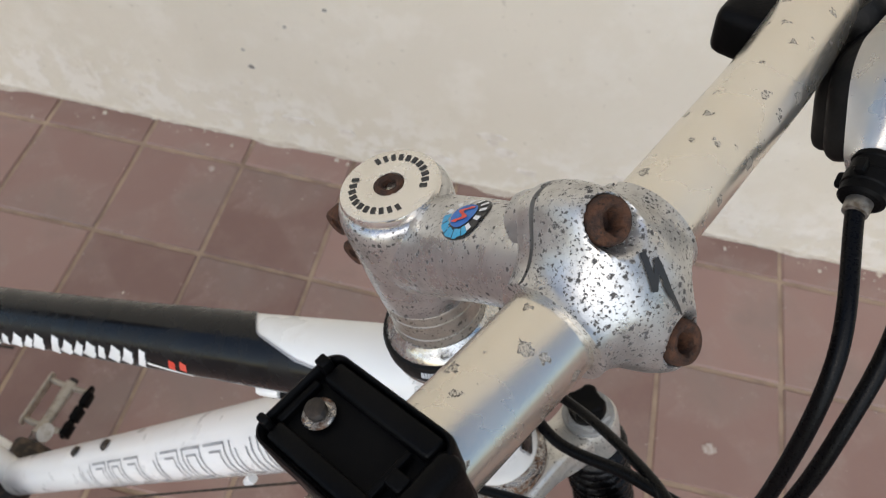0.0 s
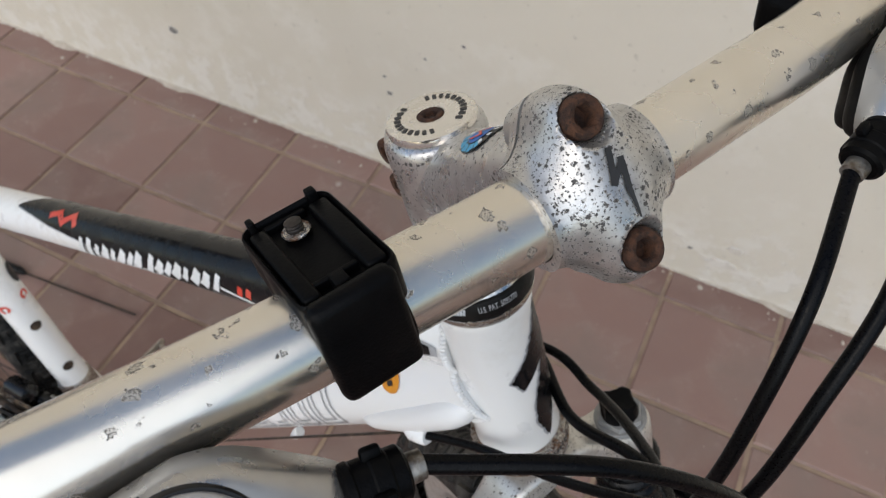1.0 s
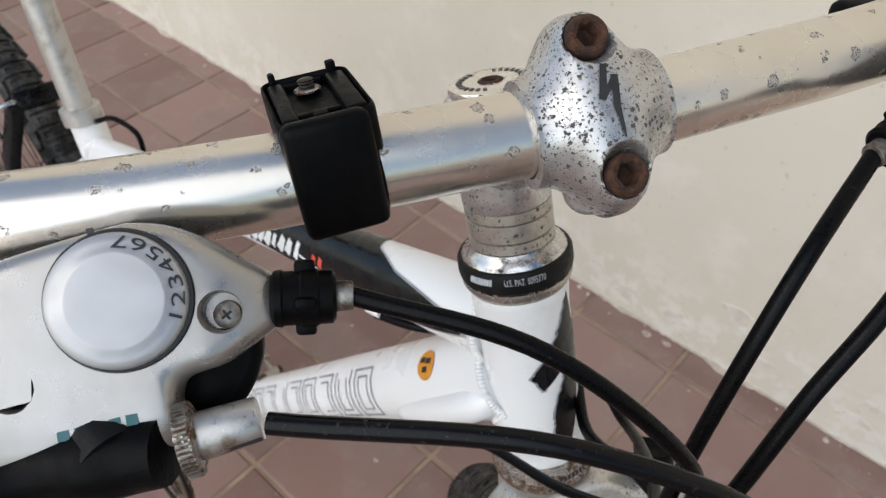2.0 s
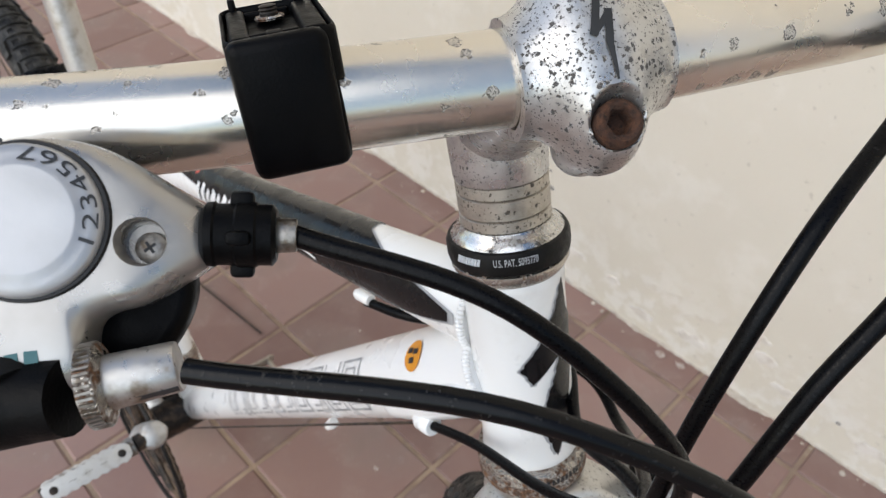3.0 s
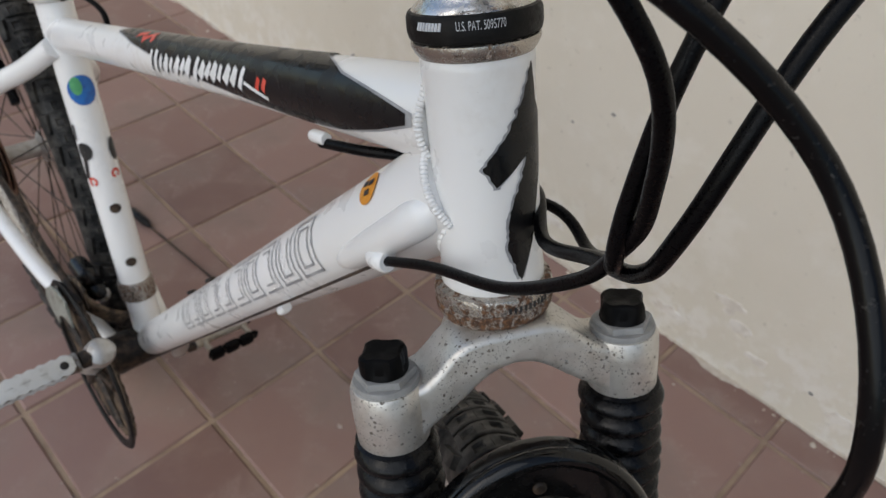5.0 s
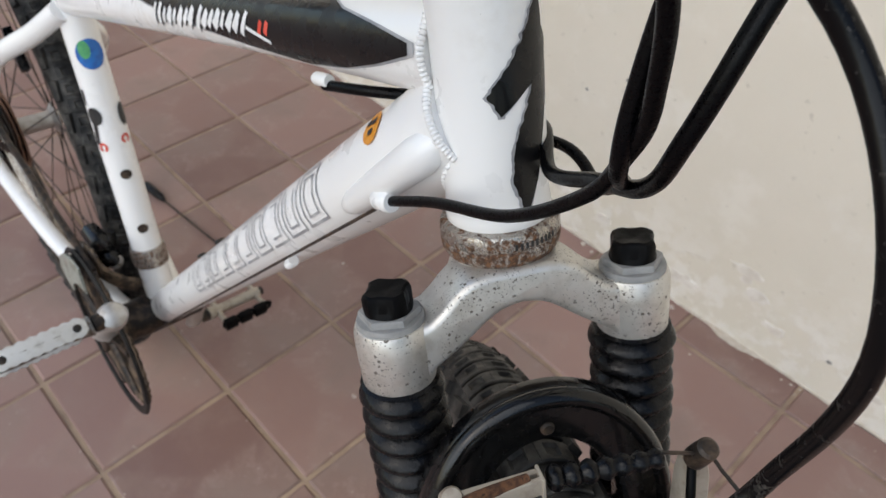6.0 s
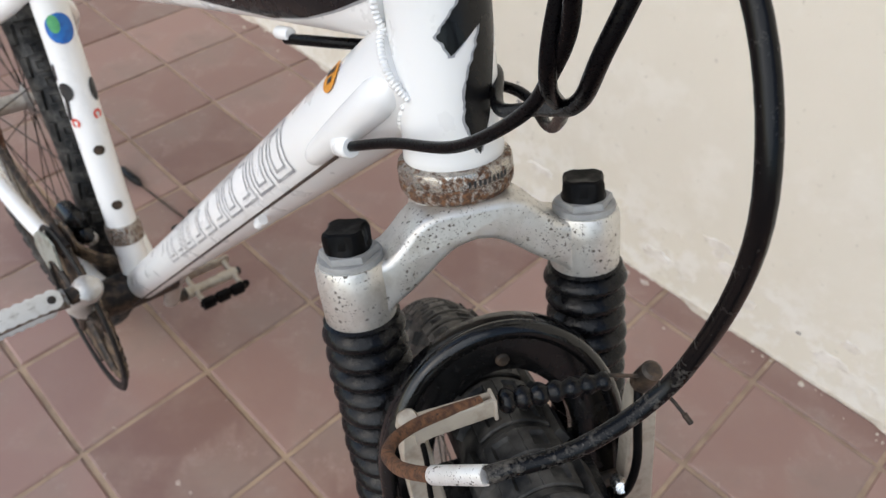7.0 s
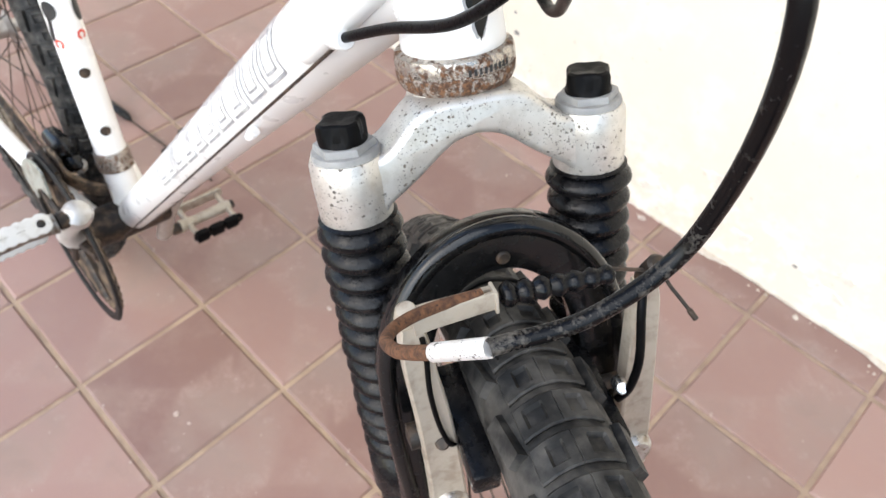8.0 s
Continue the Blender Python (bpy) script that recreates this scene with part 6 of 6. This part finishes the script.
pavement = new("pavement")
tagged(pavement, "dusty red clay pavers with sandy joints", "pavement", kind="structure")
GAP = 0.0075
FULL = [paver(PITCH - GAP, PITCH - GAP, s) for s in range(6)]
CUT = WALL_Y - JOINT_Y
EDGE = [paver(PITCH - GAP, CUT - 0.002 - GAP / 2, s + 40) for s in range(4)]
lay = random.Random(11)
for k in range(-16, 7):
    for j in range(-1, 8):
        data = EDGE[lay.randrange(4)] if j < 0 else FULL[lay.randrange(6)]
        y = JOINT_Y - PITCH * (j + 0.5) if j >= 0 else JOINT_Y + GAP / 2 + (CUT - GAP / 2) / 2
        tile = new("tile", data)
        tile.parent = pavement
        tile.location = (JOINT_X + PITCH * (k + 0.5), y, lay.uniform(-0.0006, 0.0006))
        tile.rotation_euler = (lay.uniform(-0.003, 0.003), lay.uniform(-0.003, 0.003), lay.uniform(-0.004, 0.004) + (0 if j < 0 else lay.choice((0, 1, 2, 3)) * math.pi / 2))
far = bmesh.new()
for k in range(-40, 30):
    for j in range(-1, 30):
        if -16 <= k < 7 and j < 8:
            continue
        w = PITCH - GAP
        y = JOINT_Y - PITCH * (j + 0.5) if j >= 0 else JOINT_Y + GAP / 2 + (CUT - GAP / 2) / 2
        x0, y0, d = JOINT_X + PITCH * (k + 0.5), y, (w if j >= 0 else CUT - GAP)
        q = [(x0 + sx * w / 2, y0 + sy * d / 2) for sx, sy in ((-1, -1), (1, -1), (1, 1), (-1, 1))]
        top = [far.verts.new((x, y, 0)) for x, y in q]
        low = [far.verts.new((x, y, -0.012)) for x, y in q]
        far.faces.new(top)
        for i in range(4):
            far.faces.new((low[i], low[(i + 1) % 4], top[(i + 1) % 4], top[i]))
rest = part("tile_field", far, TILE, pavement, "", 30.0)
tagged(rest, kind="stuff")


# ---- crumbs of plaster at the foot of the wall ----
def crumbs(count, seed):
    """Small broken bits of plaster and sand lying on the paving along the wall."""
    rnd = random.Random(seed)
    bm = bmesh.new()
    for _ in range(count):
        near = rnd.random() < 0.9
        c = Vector((rnd.uniform(-2.2, 1.2), WALL_Y - (rnd.expovariate(40.0) + 0.006 if near else rnd.uniform(0.03, 0.5)), 0.0))
        r = min(rnd.expovariate(700.0) + 0.0009, 0.006)
        ring = [bm.verts.new(c + Vector((r * rnd.uniform(0.6, 1.2) * math.cos(a), r * rnd.uniform(0.6, 1.2) * math.sin(a), 0.0))) for a in (math.tau * k / 6 + rnd.uniform(-0.3, 0.3) for k in range(6))]
        tip = bm.verts.new(c + Vector((rnd.uniform(-0.3, 0.3) * r, rnd.uniform(-0.3, 0.3) * r, r * rnd.uniform(0.4, 0.9))))
        for k in range(6):
            bm.faces.new((ring[k], ring[(k + 1) % 6], tip))
    return bm


rubble = part("plaster_crumbs", crumbs(140, 3), DIRTY, None, "")
tagged(rubble, "pale plaster crumbs scattered along the foot of the wall", "rubble", kind="stuff")

# ---- a rod on the paving behind the bicycle ----
rod = part("rod", sweep([(-0.880, 0.306, 0.0042), (-0.76, 0.3155, 0.0040), (-0.635, 0.3255, 0.0040)], 0.0018, 10), GREASE, None, "")
tagged(rod, "thin dark metal rod with a black rubber end on the pavers", "rod")
tip = part("rubber_end", sweep([(-0.936, 0.3016, 0.0085), (-0.932, 0.3019, 0.0085), (-0.884, 0.3057, 0.0075), (-0.872, 0.3066, 0.0050)], [0.006, 0.0085, 0.0075, 0.0035], 16), RUBBER, rod, "black rubber end")


# ---- flaked plaster, chips and spilt paint ----
def ragged(at, u, v, wide, tall, seed, lift):
    """A thin flake with an uneven outline, lying in the plane of u and v."""
    bm = bmesh.new()
    out = Vector(u).cross(Vector(v)).normalized()
    rings = []
    for share, high in ((1.0, 0.0), (0.93, lift), (0.5, lift * 1.2)):
        rings.append([bm.verts.new(Vector(at) + share * q * (wide * math.cos(a) * Vector(u) + tall * math.sin(a) * Vector(v)) + out * high) for a, q in ((a, 1 + 0.5 * noise.noise((2.2 * math.cos(a), 2.2 * math.sin(a), seed)) + 0.2 * noise.noise((7 * math.cos(a), 7 * math.sin(a), seed))) for a in (math.tau * k / 30 for k in range(30)))])
    for a, b in zip(rings, rings[1:]):
        for k in range(30):
            bm.faces.new((a[k], a[(k + 1) % 30], b[(k + 1) % 30], b[k]))
    bm.faces.new(rings[-1])
    return bm


for k, (x, z, wide, tall) in enumerate(((0.058, 0.111, 0.020, 0.012), (0.032, 0.129, 0.010, 0.007), (0.030, 0.145, 0.024, 0.010), (-0.321, 0.084, 0.030, 0.008), (0.103, 0.070, 0.018, 0.010), (0.245, 0.062, 0.026, 0.012), (0.258, 0.105, 0.014, 0.008), (-0.16, 0.040, 0.022, 0.010), (-0.23, 0.075, 0.016, 0.009), (-0.06, 0.055, 0.028, 0.011))):
    P("plaster_flake", ragged((x, WALL_Y, z), (1, 0, 0), (0, 0, 1), wide, tall, 3.1 * k, 0.0012), FLAKE, "", wall)
for k, (x, z, r) in enumerate(((-0.391, 0.198, 0.0060), (-0.399, 0.234, 0.0034), (-0.890, 0.169, 0.0110), (-0.247, 0.351, 0.0040), (-0.317, 0.302, 0.0030), (0.190, 0.075, 0.0040))):
    P("chip", ragged((x, WALL_Y, z), (1, 0, 0), (0, 0, 1), r, r * 0.7, 9.0 + k, 0.0006), CHIP, "small dark chip in the plaster", wall)
for k, (x, y, r) in enumerate(((-0.291, 0.037, 0.0042), (-0.267, 0.041, 0.0026), (-0.097, 0.808, 0.0090), (-0.058, 0.812, 0.0075), (0.466, 0.431, 0.0110), (-0.473, 0.741, 0.0070), (-0.283, 0.300, 0.0045))):
    P("paint_spot", ragged((x, y, 0.0008), (1, 0, 0), (0, 1, 0), r, r * 0.8, 20.0 + k, 0.0006), SPOT, "pale paint spot", pavement)
